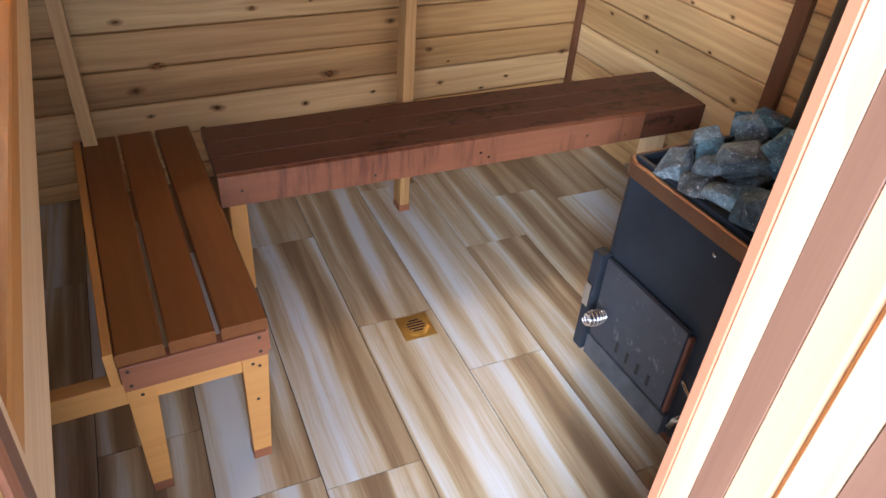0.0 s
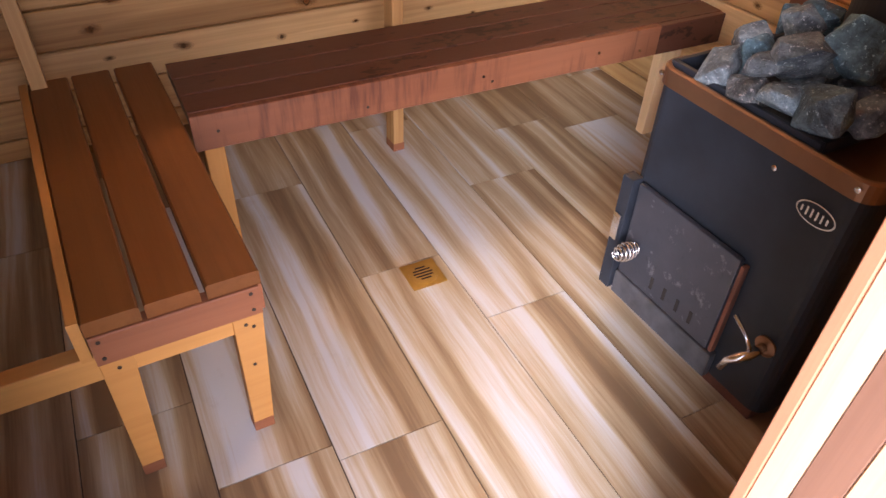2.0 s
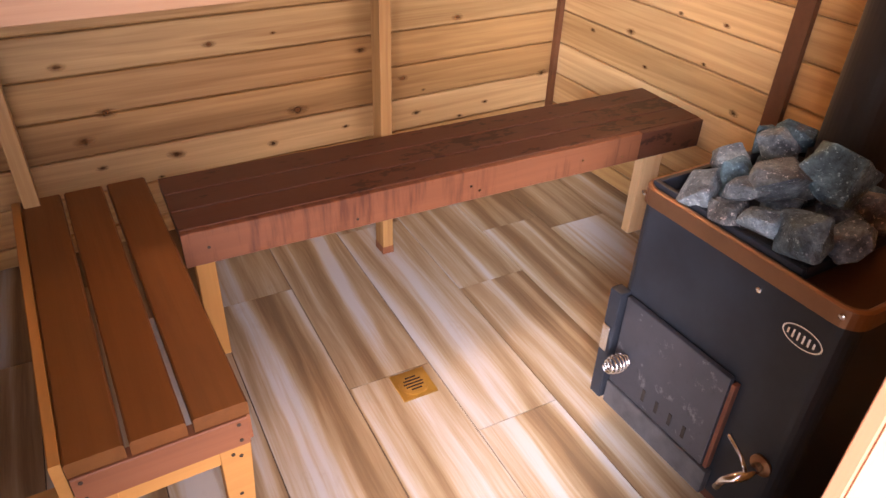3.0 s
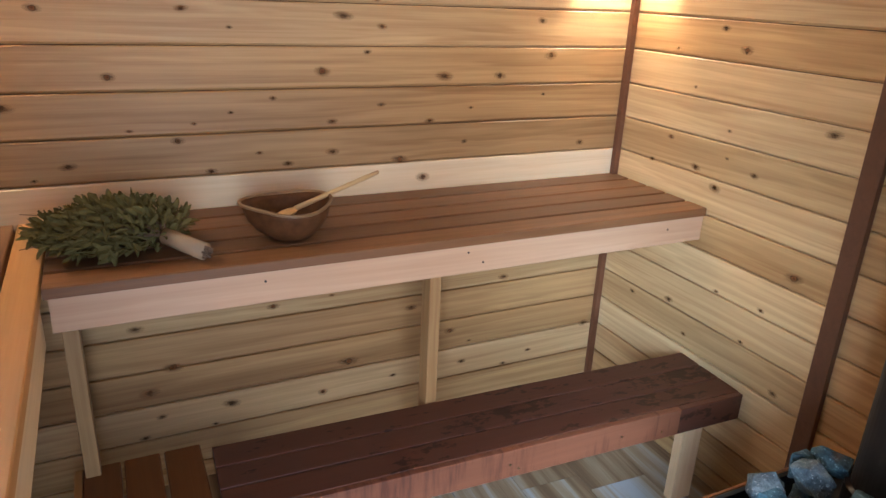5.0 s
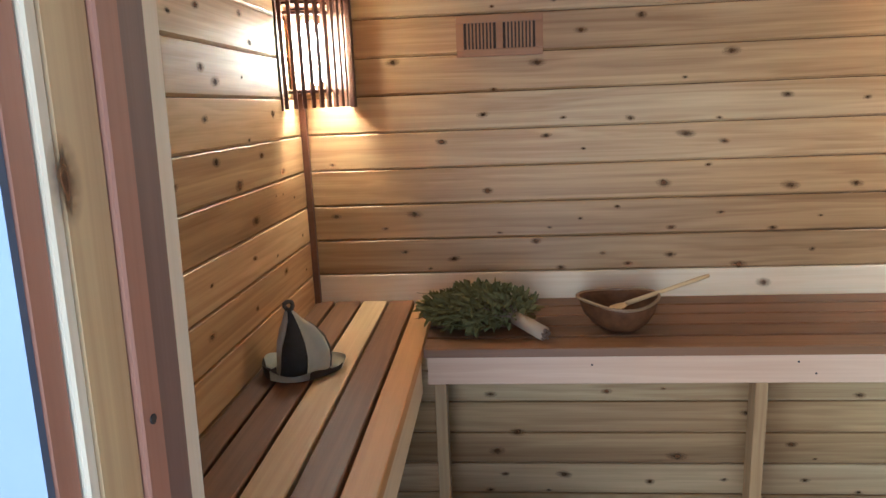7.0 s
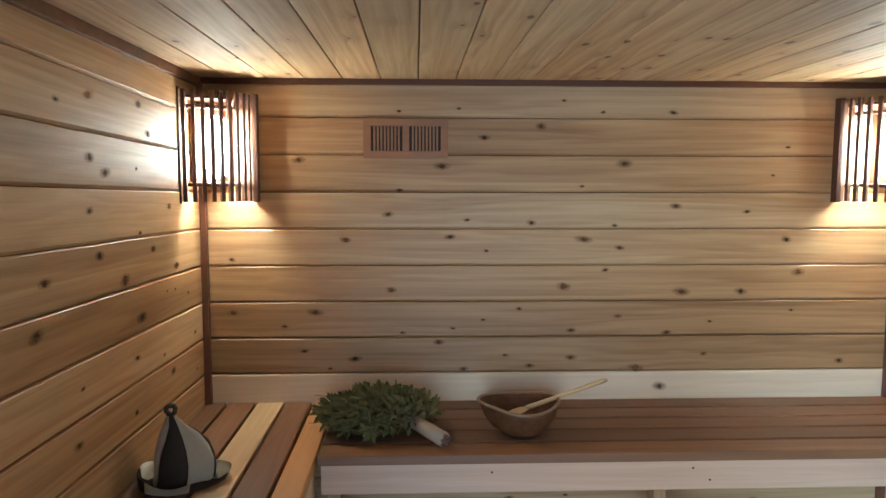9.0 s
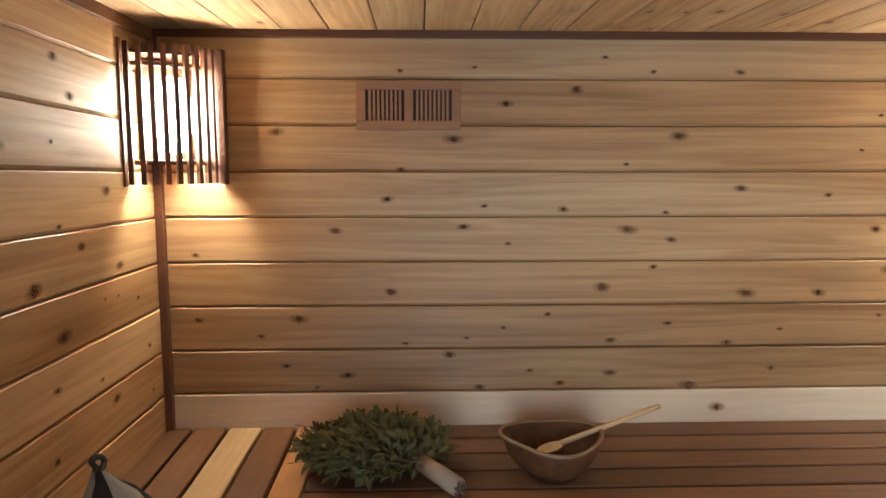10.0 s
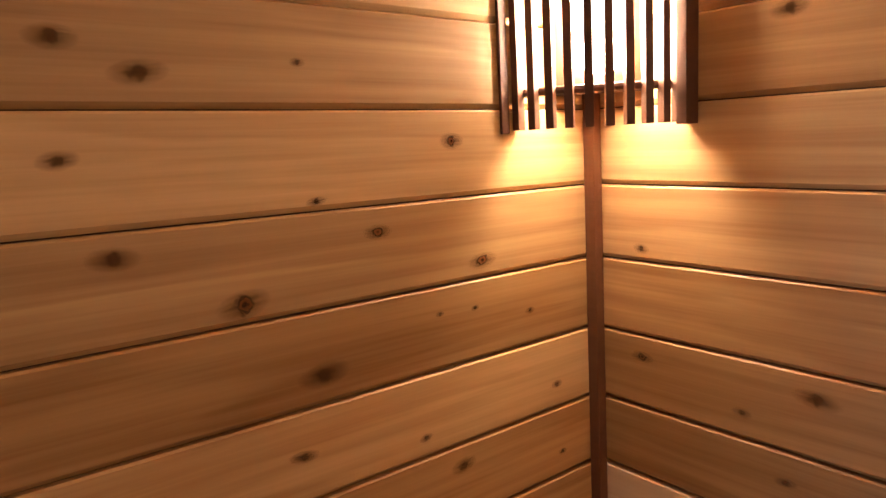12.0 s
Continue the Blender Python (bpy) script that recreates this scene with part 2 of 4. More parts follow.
def tile_material():
    m = Nodes("wood_look_tile")
    rnd = m.node("ShaderNodeObjectInfo").outputs["Random"]
    ob = m.split(m.node("ShaderNodeTexCoord").outputs["Object"])
    x = m.math("ADD", ob[0], m.math("MULTIPLY", rnd, 57.0))
    y = m.math("ADD", ob[1], m.math("MULTIPLY", rnd, 23.0))
    w = m.noise(m.xyz(m.math("MULTIPLY", x, 1.8), m.math("MULTIPLY", y, 3.0), 0.0), 1.0, 2.0)
    yb = m.math("ADD", y, m.math("MULTIPLY", w, 0.035))
    broad = m.noise(m.xyz(m.math("MULTIPLY", x, 0.42), m.math("MULTIPLY", yb, 11.0), 3.0), 1.0, 2.0, 0.5, 0.5)
    mid = m.noise(m.xyz(m.math("MULTIPLY", x, 1.0), m.math("MULTIPLY", yb, 30.0), 9.0), 1.0, 3.0, 0.55, 0.5)
    fine = m.noise(m.xyz(m.math("MULTIPLY", x, 6.0), m.math("MULTIPLY", yb, 150.0), 1.0), 1.0, 3.0, 0.6)
    f = m.math("ADD", m.math("MULTIPLY", broad, 1.15), m.math("ADD", m.math("MULTIPLY", mid, 0.26), m.math("MULTIPLY", fine, 0.19)))
    f = m.math("ADD", f, m.math("MULTIPLY_ADD", m.math("FRACT", m.math("MULTIPLY", rnd, 7.31)), 0.15, -0.075))
    col = m.ramp(f, (0.61, (0.54, 0.56, 0.56)), (0.69, (0.49, 0.45, 0.37)), (0.775, (0.41, 0.32, 0.20)), (0.87, (0.29, 0.20, 0.11)), (0.96, (0.19, 0.12, 0.065)))
    dirt = m.noise(m.xyz(m.math("MULTIPLY", x, 9.0), m.math("MULTIPLY", y, 9.0), 0.0), 1.0, 5.0, 0.7)
    col = m.mix(m.ramp(dirt, (0.60, 0.0), (0.80, 0.35)), col, (0.25, 0.19, 0.14, 1))
    m.bump(m.math("ADD", fine, mid), 0.12, 0.001)
    return m.done(col, m.math("MULTIPLY_ADD", dirt, 0.25, 0.26), spec=0.5)


TILE = tile_material()
GROUT = plain("grout", (0.10, 0.07, 0.05), 0.9)


def rock_material():
    m = Nodes("stove_stone")
    rnd = m.node("ShaderNodeObjectInfo").outputs["Random"]
    ob = m.node("ShaderNodeTexCoord").outputs["Object"]
    v = m.node("ShaderNodeVectorMath", ob, m.xyz(m.math("MULTIPLY", rnd, 31.0), 0.0, 0.0), operation="ADD").outputs[0]
    a, b = m.noise(v, 22.0, 6.0, 0.7), m.noise(v, 140.0, 3.0, 0.6)
    col = m.ramp(a, (0.34, (0.026, 0.034, 0.04)), (0.52, (0.095, 0.12, 0.135)), (0.70, (0.25, 0.30, 0.32)))
    col = m.mix(m.ramp(b, (0.60, 0.0), (0.70, 0.6)), col, (0.5, 0.52, 0.53, 1))
    tint = m.ramp(rnd, (0.0, (0.75, 0.78, 0.80)), (0.35, (0.74, 1.10, 1.18)), (0.6, (1.3, 1.3, 1.28)), (0.8, (0.85, 0.82, 0.80)), (1.0, (1.5, 0.95, 0.66)))
    col = m.mix(1.0, col, tint, "MULTIPLY")
    rust = m.noise(v, 9.0, 3.0)
    col = m.mix(m.ramp(rust, (0.66, 0.0), (0.76, 0.6)), col, (0.20, 0.10, 0.055, 1))
    m.bump(m.math("ADD", a, m.math("MULTIPLY", b, 0.4)), 0.9, 0.010)
    return m.done(col, 0.72, spec=0.35)


ROCK = rock_material()


def glow_material():
    m = Nodes("lit_opal_glass")
    m.bsdf.inputs["Emission Color"].default_value = (1.0, 0.815, 0.555, 1)
    m.bsdf.inputs["Emission Strength"].default_value = 80.0
    return m.done((0.8, 0.75, 0.65, 1), 0.3)


GLOW = glow_material()


def knot_material():
    """A round branch knot with a dark rim and bent grain round it, fading into the board."""
    m = Nodes("knot")
    rnd = m.node("ShaderNodeObjectInfo").outputs["Random"]
    ob = m.node("ShaderNodeTexCoord").outputs["Object"]
    p = m.split(ob)
    seed = m.math("MULTIPLY", rnd, 40.0)
    wob = m.math("MULTIPLY", m.math("SUBTRACT", m.noise(m.xyz(m.math("MULTIPLY", p[0], 2.2), m.math("MULTIPLY", p[1], 2.2), seed), 1.0, 3.0), 0.5), 1.3)
    r = m.math("SQRT", m.math("ADD", m.math("MULTIPLY", p[0], p[0]), m.math("MULTIPLY", p[1], p[1])))
    rw = m.math("ADD", r, m.math("MULTIPLY", wob, m.math("ADD", r, 0.1)))
    core = m.ramp(rw, (0.0, (0.05, 0.018, 0.008)), (0.10, (0.17, 0.064, 0.021)), (0.19, (0.25, 0.105, 0.034)), (0.26, (0.08, 0.03, 0.011)), (0.36, (0.28, 0.125, 0.044)), (0.6, (0.31, 0.16, 0.07)))
    streak = m.noise(m.xyz(m.math("MULTIPLY", p[0], 1.0), m.math("MULTIPLY", p[1], 9.0), seed), 1.0, 2.0)
    rr = m.math("SQRT", m.math("ADD", m.math("MULTIPLY", m.math("MULTIPLY", p[0], p[0]), 0.8), m.math("MULTIPLY", m.math("MULTIPLY", p[1], p[1]), 2.6)))
    halo = m.math("MULTIPLY", m.ramp(rr, (0.12, 0.7), (0.42, 0.32), (0.85, 0.0)), m.math("MULTIPLY", streak, 1.3), clamp=True)
    solid = m.ramp(rw, (0.17, 1.0), (0.37, 0.0))
    alpha = m.math("MAXIMUM", m.math("MULTIPLY", solid, m.math("MULTIPLY_ADD", m.math("FRACT", m.math("MULTIPLY", rnd, 9.7)), 0.5, 0.4)), halo)
    m.put(alpha, m.bsdf.inputs["Alpha"])
    return m.done(core, 0.65, spec=0.1)


KNOT = knot_material()
LEAF = plain("dried_green_leaf", (0.05, 0.041, 0.014), 0.7, vary=0.5, scale=60, spec=0.06, other=(0.17, 0.135, 0.045))
PAPER = plain("brown_wrapping_paper", (0.33, 0.215, 0.12), 0.75, vary=0.2)
TWIG = plain("twig_bark", (0.16, 0.09, 0.05), 0.8, vary=0.4)
FELT_LIGHT = plain("cream_felt", (0.86, 0.79, 0.62), 0.95, vary=0.15, scale=90, bump=0.5)
FELT_DARK = plain("charcoal_felt", (0.11, 0.095, 0.08), 0.95, vary=0.3, scale=90, bump=0.5)
GOURD = plain("brown_carved_bowl", (0.03, 0.010, 0.004), 0.6, vary=0.5, scale=42, bump=0.9, spec=0.12, other=(0.15, 0.06, 0.02))
GOURD_RIM = plain("pale_bowl_rim", (0.27, 0.145, 0.055), 0.5, vary=0.5, scale=30)
LADLE = plain("pale_spoon_wood", (0.55, 0.34, 0.14), 0.5, vary=0.2, scale=18)


# ---- building helpers ----
def world_of(ob):
    m = ob.matrix_parent_inverse @ ob.matrix_basis
    return world_of(ob.parent) @ m if ob.parent else ob.matrix_basis.copy()


def thing(name, at, label, category, group="", rz=0.0):
    e = new(name)
    e.empty_display_size = 0.1
    e.matrix_basis = pose(*at, 0, 0, rz)
    return tagged(e, label, category, group)


def adopt(ob, parent):
    if parent is not None:
        ob.parent = parent
        ob.matrix_parent_inverse = world_of(parent).inverted()
    return ob


def mesh_of(bm, mat, name, smooth=False):
    me = bpy.data.meshes.new(name)
    bmesh.ops.recalc_face_normals(bm, faces=bm.faces)
    bm.to_mesh(me)
    bm.free()
    me.materials.append(mat)
    if smooth:
        for p in me.polygons:
            p.use_smooth = True
    return me


def part(name, bm, material, parent, label="", at=None, smooth=False):
    """One mesh object under a thing or part; at: its world pose."""
    ob = new(name, mesh_of(bm, material, name, smooth))
    if at is not None:
        ob.matrix_basis = at
    adopt(ob, parent)
    return tagged(ob, label)


def structure(name, bm, material, label, category):
    return tagged(new(name, mesh_of(bm, material, name)), label, category, kind="structure")


def add_box(bm, lo, hi, bevel=0.0):
    r = bmesh.ops.create_cube(bm, size=1.0)
    s = [h - l for l, h in zip(lo, hi)]
    c = [(h + l) / 2 for l, h in zip(lo, hi)]
    for v in r["verts"]:
        v.co = Vector((v.co.x * s[0] + c[0], v.co.y * s[1] + c[1], v.co.z * s[2] + c[2]))
    if bevel:
        edges = {e for v in r["verts"] for e in v.link_edges}
        bmesh.ops.bevel(bm, geom=list(edges), offset=bevel, segments=2, affect="EDGES", profile=0.6)
    return bm


def box(lo, hi, bevel=0.0):
    return add_box(bmesh.new(), lo, hi, bevel)


def loop_of(x0, y0, x1, y1, r, n=6):
    """A rectangle with rounded corners, as a list of (x, y)."""
    pts = []
    for cx, cy, a0 in ((x1 - r, y1 - r, 0), (x0 + r, y1 - r, 90), (x0 + r, y0 + r, 180), (x1 - r, y0 + r, 270)):
        for k in range(n + 1):
            a = radians(a0 + 90 * k / n)
            pts.append((cx + r * math.cos(a), cy + r * math.sin(a)))
    return pts


def rounded_block(x0, y0, x1, y1, z0, z1, r, ease=0.004):
    """A block with rounded upright corners and eased top and bottom edges."""
    bm = bmesh.new()
    rings = []
    for z, d in ((z0, ease), (z0 + ease, 0), (z1 - ease, 0), (z1, ease)):
        rings.append([bm.verts.new((x, y, z)) for x, y in loop_of(x0 + d, y0 + d, x1 - d, y1 - d, r)])
    for a, b in zip(rings, rings[1:]):
        for k in range(len(a)):
            bm.faces.new((a[k], a[(k + 1) % len(a)], b[(k + 1) % len(a)], b[k]))
    bm.faces.new(rings[0]), bm.faces.new(rings[-1])
    return bm


def rounded_band(x0, y0, x1, y1, z0, z1, r, thick):
    """An upright band bent round a rectangle with rounded corners."""
    bm = bmesh.new()
    e = thick * 0.3
    rings = []
    for d, z in ((0, z0), (0, z1 - e), (e, z1), (thick - e, z1), (thick, z1 - e), (thick, z0)):
        rings.append([bm.verts.new((x, y, z)) for x, y in loop_of(x0 + d, y0 + d, x1 - d, y1 - d, r - d * 0.8)])
    for a, b in zip(rings, rings[1:] + rings[:1]):
        for k in range(len(a)):
            bm.faces.new((a[k], a[(k + 1) % len(a)], b[(k + 1) % len(a)], b[k]))
    return bm


def lathe(profile, n=32, wave=None):
    """A turned shape from (radius, z) pairs."""
    bm = bmesh.new()
    rings = []
    for i, (r, z) in enumerate(profile):
        ring = []
        for k in range(n):
            a = 2 * math.pi * k / n
            dr, dz = wave(i, a) if wave else (0, 0)
            ring.append(bm.verts.new(((r + dr) * math.cos(a), (r + dr) * math.sin(a), z + dz)))
        rings.append(ring)
    for p, q in zip(rings, rings[1:]):
        for k in range(n):
            bm.faces.new((p[k], p[(k + 1) % n], q[(k + 1) % n], q[k]))
    for ring in (rings[0], rings[-1]):
        bm.faces.new(ring)
    return bm


def tube(points, radius, n=10, close=True):
    """A round bar along points; radius a number or one per point."""
    bm = bmesh.new()
    pts = [Vector(p) for p in points]
    rad = radius if isinstance(radius, (list, tuple)) else [radius] * len(pts)
    rings, side = [], None
    for i, p in enumerate(pts):
        d = (pts[min(i + 1, len(pts) - 1)] - pts[max(i - 1, 0)]).normalized()
        if side is None:
            side = d.orthogonal().normalized()
        side = (side - d * side.dot(d)).normalized()
        up = d.cross(side)
        rings.append([bm.verts.new(p + rad[i] * (math.cos(2 * math.pi * k / n) * side + math.sin(2 * math.pi * k / n) * up)) for k in range(n)])
    for a, b in zip(rings, rings[1:]):
        for k in range(n):
            bm.faces.new((a[k], a[(k + 1) % n], b[(k + 1) % n], b[k]))
    if close:
        bm.faces.new(rings[0]), bm.faces.new(rings[-1])
    return bm


BOARDS = {}


def board_mesh(length, width, thick, ch, mat, lip=False):
    """A board along +x, face up at z = 0, with bevelled long edges; lip: its +y edge stays sharp and proud."""
    key = (round(length, 3), round(width, 3), round(thick, 3), ch, mat.name, lip)
    if key not in BOARDS:
        h = width / 2
        up, sink = (0.003, 0.001) if lip else (ch, 0.0)
        prof = [(-h, -thick), (h, -thick), (h, -up), (h - up, 0), (-h + ch, -sink), (-h, -sink - ch)]
        bm = bmesh.new()
        a = [bm.verts.new((0, y, z)) for y, z in prof]
        b = [bm.verts.new((length, y, z)) for y, z in prof]
        n = len(prof)
        for i in range(n):
            bm.faces.new((a[i], a[(i + 1) % n], b[(i + 1) % n], b[i]))
        bm.faces.new(a), bm.faces.new(b)
        BOARDS[key] = mesh_of(bm, mat, "board")
    return BOARDS[key]


def board(name, start, along, face, length, width, thick, mat, parent, ch=0.003, label="", lip=False):
    """A board from start (the middle of one end of its face), running along, its face looking towards face."""
    x, z = Vector(along).normalized(), Vector(face).normalized()
    y = z.cross(x)
    m = Matrix((x, y, z)).transposed().to_4x4()
    m.translation = start
    ob = new(name, board_mesh(length, width, thick, ch, mat, lip))
    ob.matrix_basis = m
    adopt(ob, parent)
    return tagged(ob, label)


# ---- the room's measures ----
LEFT, RIGHT, BACK, FRONT, TOP = -0.362, 2.142, 2.618, 0.522, 2.158
DOOR_L, DOOR_R, DOOR_H, OUT = 0.125, 0.765, 1.95, 0.375
LEFT_FRONT, LEAN = 0.575, 0.03   # inner face of the front wall beside the bench; the old jamb is out of plumb
PITCH, GROOVE_Z = 0.1302, 1.637   # wall boards, height of one joint
BENCH = 1.014                     # top of the upper bench

# floor slab, walls, ceiling, ground
floor = structure("floor", box((LEFT - 0.1, OUT, -0.12), (RIGHT + 0.1, BACK + 0.1, -0.004)), GROUT, "floor of wood-look porcelain planks with thin grout joints", "floor")
wall_back = structure("wall_back", box((LEFT - 0.1, BACK + 0.014, -0.004), (RIGHT + 0.1, BACK + 0.1, 2.3)), GROOVE, "back wall clad in horizontal knotty cedar boards", "wall")
wall_left = structure("wall_left", box((LEFT - 0.1, OUT, -0.004), (LEFT - 0.014, BACK + 0.014, 2.3)), GROOVE, "side wall clad in horizontal knotty cedar boards", "wall")
wall_right = structure("wall_right", box((RIGHT + 0.014, OUT, -0.004), (RIGHT + 0.1, BACK + 0.014, 2.3)), GROOVE, "side wall clad in knotty cedar boards behind the stove", "wall")
bm = box((LEFT - 0.014, 0.425, -0.004), (DOOR_L - 0.105, LEFT_FRONT - 0.014, 2.3))
add_box(bm, (DOOR_R + 0.02, OUT + 0.02, -0.004), (RIGHT + 0.014, FRONT - 0.012, 2.3))
add_box(bm, (DOOR_L - 0.105, OUT + 0.02, DOOR_H + 0.02), (DOOR_R + 0.02, FRONT - 0.012, 2.3))
wall_front = structure("wall_front", bm, GROOVE, "front wall with the open doorway", "wall")
ground = structure("ground", box((-80, -80, -0.4), (80, 80, -0.122)), PLASTER, "grey ground outside the doorway", "ground")
structure("pavement", box((-3.0, -3.0, -0.1219), (3.6, OUT - 0.002, -0.02), 0.01), PLASTER, "grey slab in front of the doorway", "pavement")

# ceiling: boards in one mesh
bm = box((LEFT - 0.014, OUT + 0.02, TOP + 0.012), (RIGHT + 0.014, BACK + 0.014, TOP + 0.1))
ceiling = structure("ceiling", bm, GROOVE, "low ceiling of pale knotty cedar boards", "ceiling")

# ---- benches ----
def upper_bench_back():
    t = thing("upper_bench", (1.1, 2.3, 0), "brown cedar slatted upper bench along the back wall", "bench")
    for y in (2.104, 2.209, 2.314, 2.419, 2.524):
        board("slat", (0.103, y + 0.046, BENCH), (1, 0, 0), (0, 0, 1), RIGHT - 0.106, 0.092, 0.028, BROWN, t, 0.003)
    board("front_rail", (0.112, 2.112, BENCH - 0.028 - 0.0455), (1, 0, 0), (0, -1, 0), RIGHT - 0.116, 0.091, 0.036, FASCIA, t, 0.002, "pinkish pale fascia board")
    for x, y in ((0.125, 2.155), (1.105, 2.150)):
        board("post", (x + 0.019, y, 0.0), (0, 0, 1), (0, -1, 0), BENCH - 0.037, 0.038, 0.056, CEDAR_DARK, t, 0.002)
        part("post_foot", box((x - 0.0008, y - 0.0008, 0.0005), (x + 0.0388, y + 0.0568, 0.028)), STAIN_EDGE, t, "damp-darkened post foot")
    for x, z in ((0.61, 0.957), (1.208, 0.962), (1.26, 0.925), (1.98, 0.95)):
        part("screw", lathe([(0.0035, 0), (0.0035, 0.001)], 10), SCREW, t, at=pose(x, 2.1115, z, 90, 0, 0))
    for x in (0.4, 1.3, 2.0):
        board("joist", (x, 2.15, BENCH - 0.074), (0, 1, 0), (1, 0, 0), 0.44, 0.075, 0.036, POST, t, 0.002)
    return t


def upper_bench_left():
    t = thing("upper_bench", (-0.12, 1.5, 0), "upper sauna bench of alternating brown and pale cedar slats", "bench")
    xs = [(-0.358, 0.066, BROWN), (-0.282, 0.092, BROWN), (-0.180, 0.092, TAN), (-0.078, 0.090, BROWN), (0.022, 0.075, POST)]
    for x, w, mat in xs:
        board("slat", (x + w / 2, LEFT_FRONT + 0.015, BENCH), (0, 1, 0), (0, 0, 1), BACK - LEFT_FRONT - 0.02, w, 0.036, mat, t, 0.003)
    board("front_rail", (0.094, LEFT_FRONT + 0.015, BENCH - 0.037 - 0.055), (0, 1, 0), (1, 0, 0), 2.109 - LEFT_FRONT - 0.015, 0.11, 0.036, CEDAR_PALE, t, 0.002)
    for y in (0.66, 1.42):
        board("joist", (-0.36, y, BENCH - 0.075), (1, 0, 0), (0, -1, 0), 0.415, 0.075, 0.036, POST, t, 0.002)
    return t


LB = 0.444


def lower_bench_left():
    t = thing("lower_bench", (0.262, 1.72, 0), "low stained bench with three planks on splayed honey-coloured legs", "bench")
    for x, w in ((0.119, 0.092), (0.219, 0.092), (0.322, 0.096)):
        board("seat_slat", (x + w / 2, 1.272, LB), (0, 1, 0), (0, 0, 1), 0.925, w, 0.032, STAIN, t, 0.004)
    board("side_rail", (0.098, 1.279, LB - 0.047), (0, 1, 0), (-1, 0, 0), 0.92, 0.092, 0.019, POST, t, 0.002, "unstained side rail")
    board("end_rail", (0.121, 1.266, LB - 0.034 - 0.033), (1, 0, 0), (0, -1, 0), 0.29, 0.068, 0.03, STAIN_EDGE, t, 0.002)
    board("side_rail", (0.418, 1.272, LB - 0.064), (0, 1, 0), (1, 0, 0), 0.6, 0.062, 0.02, STAIN_EDGE, t, 0.002)
    for x0, x1 in ((0.150, 0.142), (0.385, 0.372)):
        bm = bmesh.new()
        add_box(bm, (-0.03, 0.0, 0.0), (0.03, 0.036, LB - 0.102), 0.002)
        for v in bm.verts:
            k = 1 - v.co.z / (LB - 0.102)
            v.co.x = v.co.x * (1 - 0.32 * k) + (x1 - x0) * k
            v.co.y -= 0.012 * k
        part("leg", bm, POST, t, at=pose(x0, 1.285, 0))
        bm = box((-0.0215, -0.0125, 0.0005), (0.0215, 0.0255, 0.03), 0.002)
        part("leg_foot", bm, STAIN_EDGE, t, "damp-darkened foot", at=pose(x1, 1.285, 0))
    for x, z in ((0.135, 0.40), (0.135, 0.36), (0.395, 0.40), (0.395, 0.36)):
        part("screw", lathe([(0.004, 0), (0.004, 0.0012)], 10), SCREW, t, at=pose(x, 1.2655, z, 90, 0, 0))
    for x, z in ((0.150, 0.31), (0.378, 0.31), (0.392, 0.30), (0.379, 0.2)):
        part("screw", lathe([(0.004, 0), (0.004, 0.0012)], 10), SCREW, t, at=pose(x, 1.2835 if z > 0.25 else 1.280, z, 90, 0, 0))
    board("stretcher", (LEFT + 0.002, 1.2885, 0.318), (1, 0, 0), (0, -1, 0), 0.75, 0.062, 0.036, POST, t, 0.002)
    return t


def lower_bench_back():
    t = thing("lower_bench", (1.28, 1.98, 0), "low dark red-brown stained bench with worn front edge", "bench", rz=-2.2)
    base = pose(0.436, 1.862, 0, 0, 0, -2.2)
    L = 1.695

    def b(name, s, along, face, length, w, th, mat, label=""):
        r = base.to_3x3()
        return board(name, base @ Vector(s), r @ Vector(along), r @ Vector(face), length, w, th, mat, t, 0.0022, label)
    for y, w in ((0.0205, 0.092), (0.117, 0.092), (0.213, 0.096)):
        b("seat_slat", (0, y + w / 2, LB), (1, 0, 0), (0, 0, 1), L, w, 0.034, STAIN_WORN)
    b("front_rail", (0, 0.0, LB - 0.050), (1, 0, 0), (0, -1, 0), 1.43, 0.096, 0.020, RAIL, "faded red front board")
    b("front_rail", (1.434, 0.0, LB - 0.050), (1, 0, 0), (0, -1, 0), L - 1.434, 0.096, 0.020, STAIN_WORN)
    for k, x in enumerate((0.06, 0.45, 0.8, 0.83, 1.2, 1.36)):
        part("screw", lathe([(0.0042, 0), (0.0042, 0.0012)], 10), SCREW if k < 2 else CHROME, t, at=base @ pose(x, -0.0005, LB - 0.05 - 0.02 * (k % 2), 90, 0, 0))
    b("leg", (0.05, 0.05, 0.0), (0, 0, 1), (0, -1, 0), LB - 0.036, 0.05, 0.034, POST)
    b("leg", (1.565, 0.06, 0.0), (0, 0, 1), (0, -1, 0), LB - 0.036, 0.088, 0.036, CEDAR_PALE)
    return t


upper_bench_back(), upper_bench_left(), lower_bench_left(), lower_bench_back()

